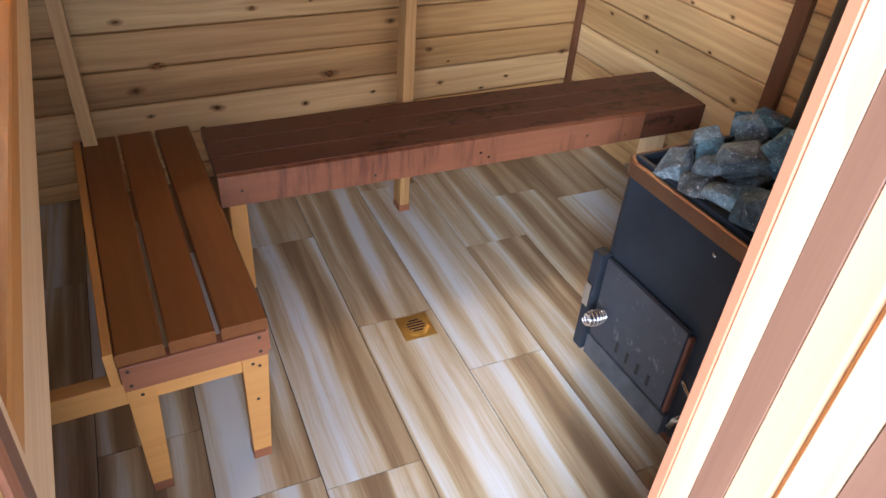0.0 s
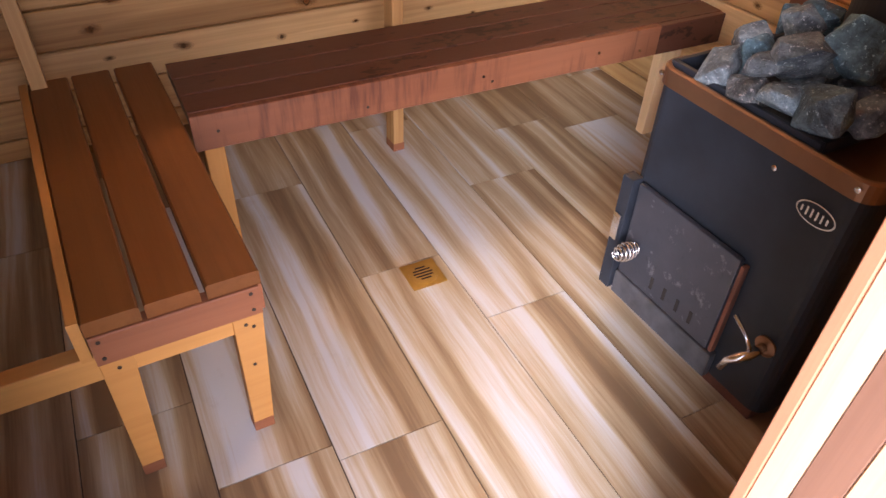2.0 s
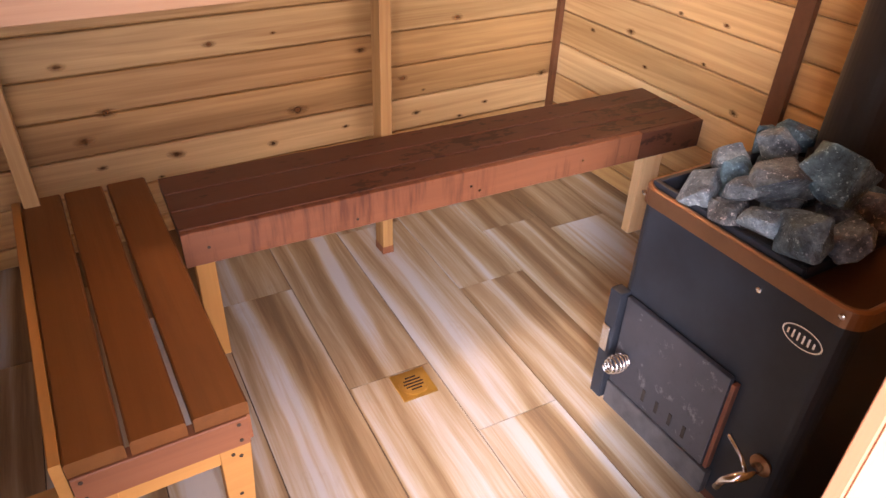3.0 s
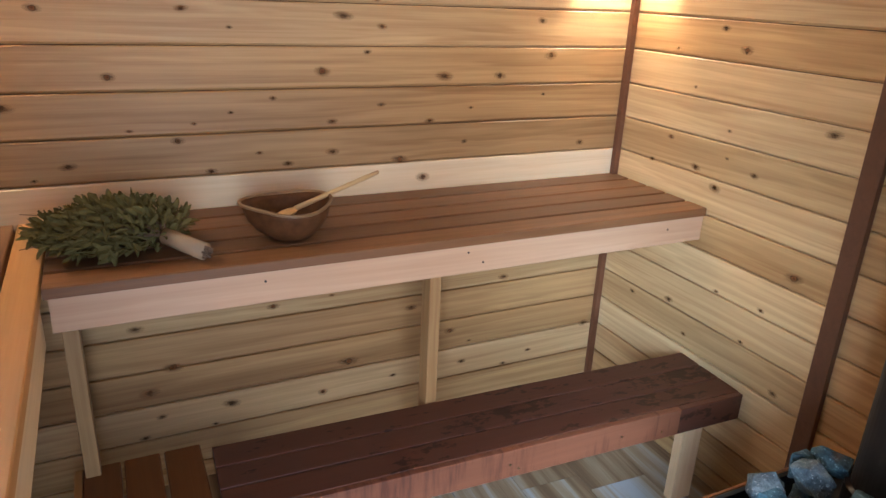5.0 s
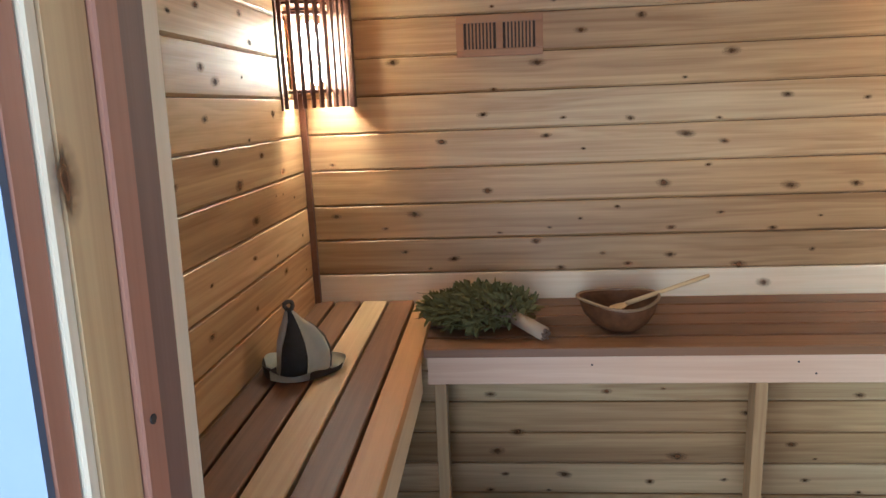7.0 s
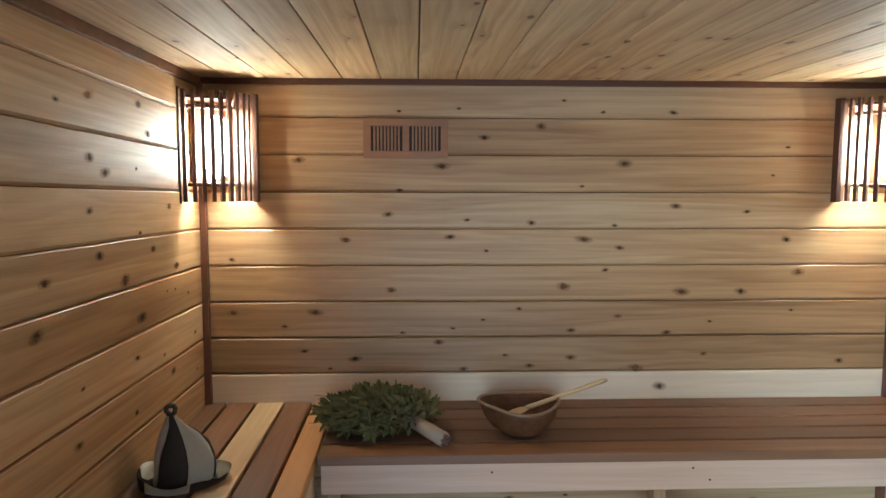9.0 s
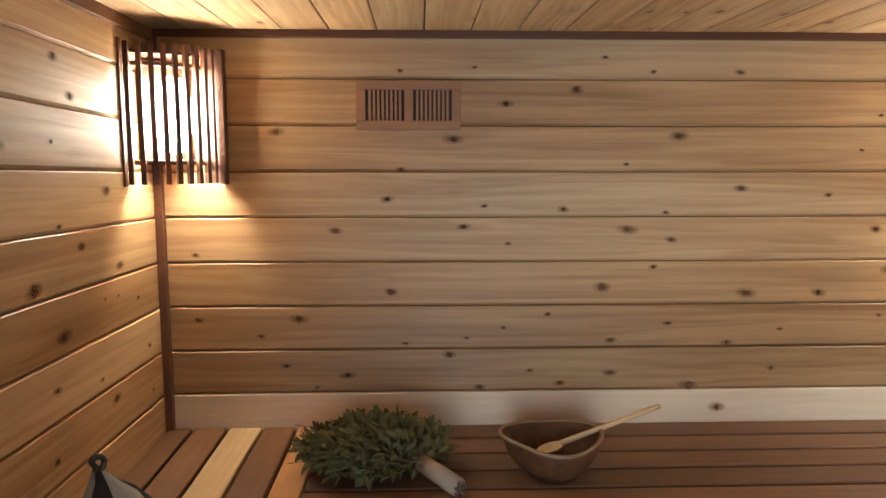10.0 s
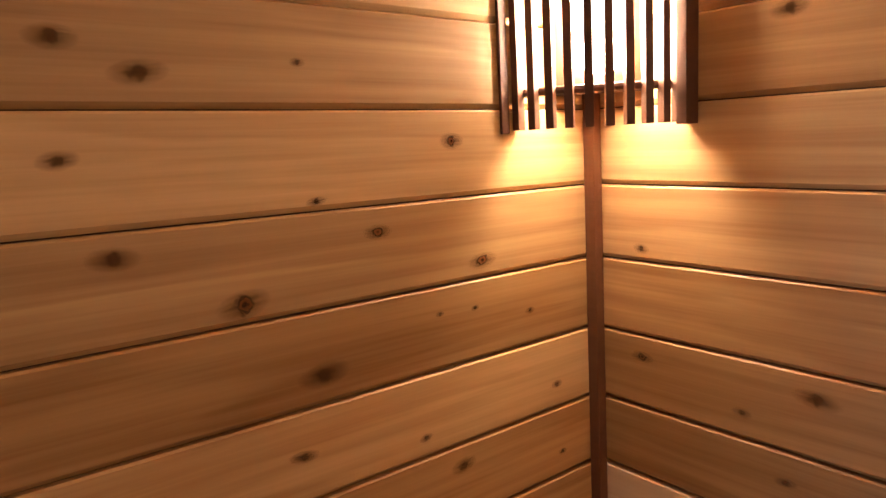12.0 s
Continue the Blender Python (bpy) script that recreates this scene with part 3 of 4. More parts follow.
# ---- stove ----
def stove():
    t = thing("sauna_stove", (1.56, 1.01, 0), "black wood-burning sauna stove with bronze rim and open stone tray", "stove")
    x0, x1, y0, y1, h = 1.302, 1.80, 0.765, 1.268, 0.635
    body = part("body", rounded_block(x0, y0, x1, y1, 0.06, h, 0.036), BLACK, t)
    part("base", box((x0 + 0.03, y0 + 0.03, 0.0), (x1 - 0.03, y1 - 0.01, 0.06), 0.004), RUST, t, "rusty recessed base")
    bm = rounded_band(x0 - 0.006, y0 - 0.006, x1 + 0.006, y1 + 0.006, h - 0.006, h + 0.034, 0.042, 0.014)
    part("rim", bm, COPPER, t, "worn bronze-coloured rim")
    part("top_plate", rounded_block(x0 + 0.009, y0 + 0.009, x1 - 0.009, 0.886, h - 0.004, h + 0.02, 0.022, 0.002), PLATE, t, "bronze-brown top plate")
    # stone tray
    bm = bmesh.new()
    add_box(bm, (x0 + 0.013, 0.888, h), (x1 - 0.013, y1 - 0.013, h + 0.008))
    tray = part("stone_tray", bm, BLACK, t)
    for lo, hi in (((x0 + 0.013, 0.888), (x0 + 0.025, y1 - 0.013)), ((x1 - 0.025, 0.888), (x1 - 0.013, y1 - 0.013)), ((x0 + 0.026, 0.888), (x1 - 0.026, 0.90)), ((x0 + 0.026, y1 - 0.025), (x1 - 0.026, y1 - 0.013))):
        part("tray_wall", box((*lo, h + 0.008), (*hi, h + 0.042), 0.002), BLACK, tray)
    # fire door
    door = part("fire_door", box((x0 - 0.020, 0.925, 0.135), (x0 - 0.006, 1.225, 0.395), 0.003), DOOR_STEEL, t, "grey scuffed steel fire door")
    part("door_post", box((x0 - 0.034, 1.232, 0.07), (x0 - 0.001, 1.268, 0.40), 0.004), BLACK, t)
    part("ash_lip", box((x0 - 0.024, 0.905, 0.062), (x0 - 0.002, 1.228, 0.132), 0.004), ASH, t, "ash-dusted lower lip")
    part("hinge_edge", box((x0 - 0.018, 0.912, 0.135), (x0 - 0.002, 0.922, 0.385), 0.002), RUST, t)
    for k in range(4):
        part("air_slot", box((x0 - 0.0212, 0.984 + 0.042 * k, 0.160), (x0 - 0.0195, 0.993 + 0.042 * k, 0.195)), DARK_GAP, door)
    latch = part("latch", box((x0 - 0.042, 1.238, 0.225), (x0 - 0.0345, 1.262, 0.30), 0.002), CHROME, t, "bright latch strap")
    coil = []
    for i in range(101):
        a = i / 100
        th = 2 * math.pi * 6 * a
        r = 0.008 + 0.013 * math.sin(math.pi * min(1, a * 0.8 + 0.1))
        coil.append((x0 - 0.022 - 0.062 * a, 1.185 + r * math.cos(th), 0.235 + r * math.sin(th)))
    part("coil_handle", tube(coil, 0.0026, 6), CHROME, door, "chrome spring handle", smooth=True)
    # badge and screws
    bm = lathe([(0.0, 0.0), (1.0, 0.0), (1.0, 0.002), (0.0, 0.002)][1:3], 28)
    for v in bm.verts:
        v.co.x, v.co.y = v.co.x * 0.041, v.co.y * 0.022
    at = pose(x0 - 0.0005, 0.838, 0.565) @ pose(0, 0, 0, 90, 0, -90)
    badge = part("badge", bm, CHROME, t, "oval silver maker's badge", at=at)
    bm = lathe([(1.0, 0.002), (1.0, 0.0028)], 28)
    for v in bm.verts:
        v.co.x, v.co.y = v.co.x * 0.0375, v.co.y * 0.0190
    part("badge_field", bm, BLACK, badge, at=at)
    for k in range(6):
        w = 0.018 if 0 < k < 5 else 0.012
        part("badge_bar", box((-0.0275 + 0.0105 * k - 0.002, -w / 2, 0.0028), (-0.0275 + 0.0105 * k + 0.002, w / 2, 0.0036)), CHROME, badge, at=at)
    for y, z in ((0.945, 0.60), (1.255, 0.652), (0.79, 0.652)):
        part("screw", lathe([(0.006, 0), (0.006, 0.003), (0.003, 0.0045)], 12), CHROME, t, at=pose(x0 - (0.006 if z > 0.64 else 0.0), y, z) @ pose(0, 0, 0, 0, -90, 0))
    # tap
    tap = part("tap", tube([(x0, 0.815, 0.245), (x0 - 0.05, 0.815, 0.245), (x0 - 0.066, 0.822, 0.238), (x0 - 0.072, 0.84, 0.215), (x0 - 0.074, 0.848, 0.185)], [0.010, 0.0115, 0.0115, 0.008, 0.0075], 14), CHROME, t, "chrome water tap", smooth=True)
    part("tap_flange", lathe([(0.024, 0), (0.024, 0.005), (0.014, 0.009)], 20), COPPER, tap, at=pose(x0 - 0.0005, 0.815, 0.245) @ pose(0, 0, 0, 0, -90, 0))
    part("tap_lever", tube([(x0 - 0.05, 0.818, 0.256), (x0 - 0.05, 0.835, 0.278), (x0 - 0.046, 0.876, 0.30)], [0.005, 0.004, 0.0055], 8), CHROME, tap, smooth=True)
    # flue
    fx, fy = 1.70, 1.075
    part("flue_pipe", lathe([(0.076, h + 0.02), (0.076, TOP + 0.02)], 40), PIPE, t, "matt black flue pipe", at=pose(fx, fy, 0), smooth=False)
    part("flue_collar", lathe([(0.086, h + 0.02), (0.086, h + 0.09), (0.077, h + 0.095)], 40), PIPE, t, at=pose(fx, fy, 0))
    return t


stove()


def rock(seed, size, at, rz, squash=0.75):
    rng = random.Random(seed)
    bm = bmesh.new()
    for _ in range(15):
        v = Vector((rng.gauss(0, 1), rng.gauss(0, 1), rng.gauss(0, 1))).normalized()
        v *= rng.uniform(0.82, 1.0)
        bm.verts.new((v.x * size * rng.uniform(0.9, 1.1), v.y * size * 0.85, v.z * size * squash))
    r = bmesh.ops.convex_hull(bm, input=bm.verts)
    bmesh.ops.delete(bm, geom=[g for g in r["geom_interior"] if isinstance(g, bmesh.types.BMVert)], context="VERTS")
    bmesh.ops.bevel(bm, geom=bm.edges[:], offset=size * 0.045, segments=1, affect="EDGES", profile=0.6, clamp_overlap=True)
    bmesh.ops.remove_doubles(bm, verts=bm.verts[:], dist=size * 0.02)
    bmesh.ops.triangulate(bm, faces=bm.faces[:])
    bmesh.ops.subdivide_edges(bm, edges=bm.edges[:], cuts=1, use_grid_fill=True)
    for v in bm.verts:
        v.co += v.co.normalized() * size * 0.07 * noise.noise(v.co * (2.2 / size) + Vector((seed, 0, 0)))
    ob = new("stove_stone", mesh_of(bm, ROCK, "stove_stone"))
    ob.matrix_basis = pose(*at, rng.uniform(-25, 25), rng.uniform(-25, 25), rz)
    return tagged(ob, "rough grey-blue sauna stone heaped in the stove tray", "stone", "stones on the stove")


ROCKS = ((0.056, 1.341, 1.158, 0.7), (0.05, 1.483, 1.203, 0.71), (0.043, 1.369, 1.076, 0.725), (0.068, 1.415, 1.042, 0.75), (0.078, 1.495, 0.981, 0.78),
         (0.052, 1.34, 1.003, 0.7), (0.068, 1.345, 0.932, 0.715), (0.045, 1.338, 1.075, 0.685), (0.045, 1.59, 1.229, 0.735), (0.05, 1.557, 1.154, 0.745),
         (0.05, 1.659, 1.182, 0.735), (0.06, 1.432, 0.894, 0.7), (0.05, 1.554, 0.927, 0.71), (0.055, 1.46, 1.17, 0.69), (0.055, 1.46, 1.05, 0.69),
         (0.06, 1.56, 1.05, 0.7), (0.05, 1.58, 1.16, 0.69), (0.055, 1.5, 0.95, 0.69), (0.05, 1.62, 0.97, 0.685))
for i, (s, x, y, z) in enumerate(ROCKS):
    rock(i + 3, s * 1.19, (x, y, z), i * 67)

# ---- drain, lamps, vent ----
def drain():
    t = thing("floor_drain", (0.906, 1.556, 0), "square brass floor drain with slotted round grate", "drain", rz=-2.2)
    at = pose(0.906, 1.556, 0.0, 0, 0, -2.2)
    part("frame", box((-0.05, -0.05, -0.003), (0.05, 0.05, 0.0035), 0.001), BRASS, t, at=at)
    part("ring", lathe([(0.041, 0.003), (0.041, 0.0055), (0.036, 0.006)], 32), BRASS, t, at=at)
    part("grate", lathe([(0.0355, 0.0035), (0.0355, 0.0066)], 32), BRASS, t, at=at)
    for k in range(5):
        w = (0.03, 0.05, 0.056, 0.05, 0.03)[k]
        y = -0.022 + 0.011 * k
        part("slot", box((-w / 2, y - 0.0025, 0.0064), (w / 2, y + 0.0025, 0.0071)), DARK_GAP, t, at=at)
    return t


drain()


def corner_lamp(corner_x, side, grow=1.0):
    """A lamp in a back corner; side +1: the room lies towards +x."""
    t = thing("corner_lamp", (corner_x + side * 0.1, 2.52, 1.92), "lit corner sauna lamp behind a curved screen of dark wooden slats", "lamp", "corner lamps")
    z0, z1 = 1.738, 2.098

    def arc(a):
        # a from 0 at the side wall to 1 at the back wall
        th = a * math.pi / 2
        return corner_x + side * grow * 0.186 * math.sin(th), BACK - 0.186 * math.cos(th)
    n = 10
    for k in range(n):
        a = (3 + 9.0 * k) / 90
        x, y = arc(min(a, 1.0))
        ang = math.degrees(math.atan2(BACK - y, side * (x - corner_x)))
        bm = box((-0.0075, -0.0065, z0), (0.0075, 0.0065, z1), 0.001)
        part("slat", bm, SLAT_DARK, t, at=pose(x, y, 0, 0, 0, -ang * side if side > 0 else 180 + ang))
    bm = bmesh.new()
    rim = [(corner_x + side * 0.002, BACK - 0.002)] + [(corner_x + (arc(i / 16)[0] - corner_x) * 0.95, BACK - (BACK - arc(i / 16)[1]) * 0.95) for i in range(17)]
    lo, hi = [bm.verts.new((*p, 2.072)) for p in rim], [bm.verts.new((*p, 2.080)) for p in rim]
    for i in range(len(rim)):
        j = (i + 1) % len(rim)
        bm.faces.new((lo[i], lo[j], hi[j], hi[i]))
    bm.faces.new(lo), bm.faces.new(hi)
    part("top_board", bm, LAMP_BACK, t)
    for z in (1.795, 2.045):
        pts = [(corner_x + side * (arc(i / 20)[0] - corner_x) * side * 0.94, BACK - (BACK - arc(i / 20)[1]) * 0.94, z) for i in range(21)]
        part("hoop", tube(pts, 0.007, 8), SLAT_DARK, t)
    part("side_board", box((corner_x + min(0, side * 0.006), 2.400, z0 - 0.004), (corner_x + max(0, side * 0.006), 2.416, z1 + 0.004), 0.001), LAMP_BACK, t)
    part("side_board", box((corner_x + side * grow * 0.198 - 0.009, BACK - 0.032, z0 - 0.004), (corner_x + side * grow * 0.198 + 0.009, BACK, z1 + 0.004), 0.001), SLAT_DARK, t)
    at = pose(corner_x + side * 0.062, BACK - 0.054, 1.92, 0, 0, 45 * side)
    base = part("mount_board", box((-0.078, -0.006, -0.13), (0.078, 0.006, 0.13), 0.002), LAMP_BACK, t, at=at)
    bm = bmesh.new()
    bmesh.ops.create_uvsphere(bm, u_segments=28, v_segments=18, radius=1.0)
    for v in bm.verts:
        v.co = Vector((v.co.x * 0.050, v.co.y * 0.038 - 0.034, math.copysign(abs(v.co.z) ** 0.7, v.co.z) * 0.104))
    g = part("glass_cover", bm, GLOW, t, "glowing oval glass cover", at=at, smooth=True)
    return t


corner_lamp(LEFT, 1), corner_lamp(RIGHT, -1, 1.25)


def vent():
    t = thing("wall_vent", (0.354, BACK, 1.955), "slotted oak register vent set on the back wall", "vent")
    x0, x1, z0, z1, y = 0.206, 0.502, 1.886, 2.024, BACK
    part("backing", box((x0 + 0.01, y - 0.003, z0 + 0.01), (x1 - 0.01, y - 0.0005, z1 - 0.01)), VENT_BACK, t)
    fr = 0.026
    part("frame_rail", box((x0, y - 0.012, z0), (x1, y - 0.0005, z0 + fr), 0.003), VENT, t)
    part("frame_rail", box((x0, y - 0.012, z1 - fr), (x1, y - 0.0005, z1), 0.003), VENT, t)
    for a, b in ((x0, x0 + fr), (x1 - fr, x1), ((x0 + x1) / 2 - 0.012, (x0 + x1) / 2 + 0.012)):
        part("frame_stile", box((a, y - 0.0115, z0 + fr), (b, y - 0.0005, z1 - fr), 0.001), VENT, t)
    for s in (x0 + fr, (x0 + x1) / 2 + 0.012):
        span = (x1 - x0) / 2 - fr - 0.012
        for k in range(1, 9):
            c = s + span * k / 9
            part("slat", box((c - 0.0032, y - 0.0105, z0 + fr), (c + 0.0032, y - 0.0005, z1 - fr)), VENT, t)
    return t


vent()

# ---- loose things ----
def whisk():
    t = thing("leaf_whisk", (0.27, 2.3, BENCH), "bundle of dried green leafy twigs with a paper-wrapped handle", "whisk")
    rng = random.Random(5)
    root, tip = Vector((0.385, 2.245, BENCH + 0.05)), Vector((0.472, 2.158, BENCH + 0.026))
    part("handle", tube([root, root.lerp(tip, 0.5), tip], [0.021, 0.0225, 0.023], 18), PAPER, t, "brown paper wrapping", smooth=True)
    axis = (tip - root).normalized()
    side = axis.orthogonal().normalized()
    bm = bmesh.new()
    for _ in range(26):
        r, a = 0.018 * math.sqrt(rng.random()), rng.uniform(0, 6.28)
        c = tip + side * r * math.cos(a) + axis.cross(side) * r * math.sin(a)
        m = Matrix.Translation(c) @ axis.to_track_quat("Z", "Y").to_matrix().to_4x4()
        bmesh.ops.create_cone(bm, cap_ends=True, segments=6, radius1=0.003, radius2=0.0026, depth=rng.uniform(0.012, 0.024), matrix=m)
    tagged(part("twig_ends", bm, TWIG, t), kind="stuff")
    # leafy fan spreading away from the handle
    verts, faces, stems = [], [], bmesh.new()

    def leaf(p, d, up, length, width, curl):
        d = d.normalized()
        s = d.cross(up).normalized()
        n = s.cross(d)
        k = len(verts)
        prof = ((0.0, 0.08), (0.2, 0.55), (0.5, 0.9), (0.75, 1.0), (1.0, 0.3))
        for u, w in prof:
            c = p + d * length * u + n * curl * length * (u * u - 0.3 * u)
            lift = n * width * 0.25 * w
            verts.extend((c - s * width * w / 2 + lift, c, c + s * width * w / 2 + lift))
        for i in range(4):
            q = k + 3 * i
            faces.extend(((q, q + 1, q + 4, q + 3), (q + 1, q + 2, q + 5, q + 4)))
    for i in range(1900):
        while True:
            v = Vector((rng.uniform(-1, 1), rng.uniform(-1, 1), rng.uniform(-1, 1)))
            if 0.3 < v.length < 1:
                break
        p = Vector((0.262 + v.x * 0.185, 2.315 + v.y * 0.13, BENCH + 0.062 + v.z * 0.062))
        # thinner towards the far tip
        if p.x < 0.16:
            p.z = BENCH + 0.055 + (p.z - BENCH - 0.055) * 0.75
        away = (p - root)
        d = (away.normalized() * 0.8 + Vector((rng.gauss(0, 0.55), rng.gauss(0, 0.55), rng.gauss(0, 0.4))))
        up = Vector((rng.gauss(0, 0.5), rng.gauss(0, 0.5) - 0.3, 1.0))
        ln = rng.uniform(0.018, 0.042)
        p.z = max(p.z, BENCH + 0.012)
        d.z = max(d.z, -0.1 if p.z < BENCH + 0.03 else d.z)
        leaf(p, d, up, ln, ln * rng.uniform(0.28, 0.5), rng.uniform(-0.9, 1.0))
    me = bpy.data.meshes.new("leaves")
    me.from_pydata([tuple(v) for v in verts], [], faces)
    me.materials.append(LEAF)
    ob = adopt(new("leaves", me), t)
    tagged(ob, "dried grey-green leaves", kind="stuff")
    ends = []
    for i in range(22):
        e = Vector((rng.uniform(0.05, 0.40), rng.uniform(2.24, 2.46), BENCH + rng.uniform(0.03, 0.11)))
        mid = root.lerp(e, 0.5) + Vector((0, 0, 0.02))
        ends.append((root, mid, e))
    for a in ends:
        s = tube(a, [0.0022, 0.0018, 0.001], 5)
        me = mesh_of(s, TWIG, "stem")
        stems.from_mesh(me)
    tagged(part("twigs", stems, TWIG, t), kind="stuff")
    return t


whisk()


def bowl():
    t = thing("wooden_bowl", (0.722, 2.283, BENCH), "dark carved bowl with an uneven pale rim, standing on the bench", "bowl")
    at = pose(0.722, 2.283, BENCH + 0.0005)

    def wave(i, a):
        if i < 2:
            return 0, 0
        k = min(i, 5) / 5
        return 0.006 * k * math.sin(3 * a + 0.6) + 0.026 * k * max(0, math.cos(a - math.pi)) ** 6, 0.006 * k * math.sin(2 * a + 1.2) if i > 3 else 0
    outer = [(0.046, 0.0), (0.060, 0.003), (0.086, 0.026), (0.105, 0.056), (0.112, 0.082), (0.115, 0.098)]
    inner = [(0.110, 0.0985), (0.104, 0.084), (0.096, 0.058), (0.074, 0.030), (0.040, 0.014)]

    def wave_all(i, a):
        return wave(i, a) if i < 6 else wave(11 - i, a)
    part("shell", lathe(outer + inner, 48, wave_all), GOURD, t, at=at, smooth=True)
    ring = []
    for k in range(49):
        a = 2 * math.pi * k / 48
        dr, dz = wave(5, a)
        ring.append(((0.115 + dr) * math.cos(a), (0.115 + dr) * math.sin(a), 0.099 + dz))
    part("rim", tube(ring, 0.005, 8, close=False), GOURD_RIM, t, "pale worn rim", at=at, smooth=True)
    return t


def ladle():
    t = thing("wooden_spoon", (0.70, 2.27, BENCH + 0.05), "pale wooden spoon resting across the bowl rim", "spoon")
    a, b = Vector((0.735, 2.275, BENCH + 0.082)), Vector((1.008, 2.345, BENCH + 0.150))
    pts = [a.lerp(b, k / 6) for k in range(7)]
    part("handle", tube(pts, [0.0075, 0.0075, 0.007, 0.007, 0.0072, 0.0078, 0.006], 12), LADLE, t, smooth=True)
    d = (b - a).normalized()
    bm = bmesh.new()
    bmesh.ops.create_uvsphere(bm, u_segments=20, v_segments=12, radius=1.0)
    for v in bm.verts:
        z = v.co.z * 0.012
        if v.co.z > 0:
            z = -0.004 * (1 - v.co.x ** 2 - v.co.y ** 2)
        v.co = Vector((v.co.x * 0.036, v.co.y * 0.024, z))
    m = Matrix.Translation(a - d * 0.03) @ pose(0, 0, 0, 0, math.degrees(-math.asin(d.z)), math.degrees(math.atan2(d.y, d.x)))
    part("scoop", bm, LADLE, t, at=m, smooth=True)
    return t


bowl(), ladle()


def felt_hat():
    t = thing("felt_hat", (-0.228, 1.95, BENCH), "pointed sauna hat of cream and charcoal felt panels on the bench", "hat")
    n = 48
    prof = [(0.112, 0.026), (0.110, 0.008), (0.096, 0.001), (0.076, 0.010), (0.074, 0.034), (0.070, 0.064), (0.058, 0.098), (0.041, 0.132), (0.023, 0.162), (0.011, 0.188)]
    panels = 6

    def at_ring(i, a):
        r, z = prof[i]
        k = z / 0.19
        a += 0.5 * k
        dent = math.exp(-((math.cos(a - 0.5) - 1) / 0.25) ** 2) * math.sin(math.pi * min(1, k * 1.15))
        dr = 0.006 * math.sin(3 * a + 1.0) * (1 - k) + 0.008 * math.sin(2 * a + i * 0.9) * (1 - abs(2 * k - 1)) + 0.022 * dent
        lean = k * k
        up = (0.016 * max(0, math.sin(a - 1.9)) ** 2 + 0.004 * math.sin(5 * a)) if i == 0 else 0
        return Vector((-0.232 + (r + dr) * math.cos(a) - 0.014 * lean, 1.95 + (r + dr) * 0.92 * math.sin(a) - 0.026 * lean, BENCH + z + up))
    for p in range(panels):
        for name, lo, hi in (("brim_panel", 0, 3), ("crown_panel", 3, len(prof) - 1)):
            bm = bmesh.new()
            steps = n // panels
            rows = [[bm.verts.new(at_ring(i, 2 * math.pi * (p - 0.08 + k / steps) / panels)) for k in range(steps + 1)] for i in range(lo, hi + 1)]
            for a, b in zip(rows, rows[1:]):
                for k in range(steps):
                    bm.faces.new((a[k], a[k + 1], b[k + 1], b[k]))
            bmesh.ops.solidify(bm, geom=bm.faces[:], thickness=0.003)
            dark = (p % 2 == 0) ^ (name == "brim_panel")
            part(name, bm, FELT_DARK if dark else FELT_LIGHT, t, "charcoal felt" if dark else "cream felt", smooth=True)
    c = at_ring(len(prof) - 1, 0) - Vector((0.011, 0, 0))
    ring = [c + Vector((0.0, 0.0, 0.012)) + Vector((0.012 * math.cos(k * math.pi / 8), 0.004 * math.sin(k * math.pi / 4), 0.012 * math.sin(k * math.pi / 8))) for k in range(17)]
    part("loop", tube(ring, 0.006, 8), FELT_DARK, t, "charcoal felt hanging loop", smooth=True)
    return t


felt_hat()


def footboard():
    t = thing("foot_board", (0.05, 0.905, 0), "dark stained wooden foot board on the floor under the bench", "foot board")
    for k in range(3):
        board("plank", (-0.105, 0.765 + 0.115 * k + 0.052, 0.055), (1, 0, 0), (0, 0, 1), 0.325, 0.105, 0.022, STAIN_WORN, t, 0.003)
    for x in (-0.055, 0.155):
        board("batten", (x, 0.765, 0.033), (0, 1, 0), (0, 0, 1), 0.335, 0.05, 0.033, STAIN_WORN, t, 0.002)
    return t


footboard()

# ---- trims ----
def trim(name, lo, hi, mat, label):
    return tagged(new(name, mesh_of(box(lo, hi, 0.002), mat, name)), label, "trim", kind="structure")


trim("trim_1", (LEFT, BACK - 0.022, 0), (LEFT + 0.022, BACK, TOP - 0.02), TRIM, "dark brown corner strip")
trim("trim_2", (RIGHT - 0.024, BACK - 0.024, 0), (RIGHT, BACK, TOP - 0.02), TRIM, "dark brown corner strip")
trim("trim_3", (LEFT, BACK - 0.02, TOP - 0.02), (RIGHT, BACK, TOP), TRIM, "dark brown strip under the ceiling")
trim("trim_4", (LEFT, FRONT, TOP - 0.03), (LEFT + 0.018, BACK - 0.02, TOP), BROWN, "brown strip under the ceiling")
trim("trim_5", (RIGHT - 0.018, FRONT, TOP - 0.03), (RIGHT, BACK - 0.02, TOP), BROWN, "brown strip under the ceiling")
trim("trim_6", (RIGHT - 0.022, 1.528, 0), (RIGHT, 1.585, TOP - 0.03), TRIM, "dark brown batten on the boarded wall")

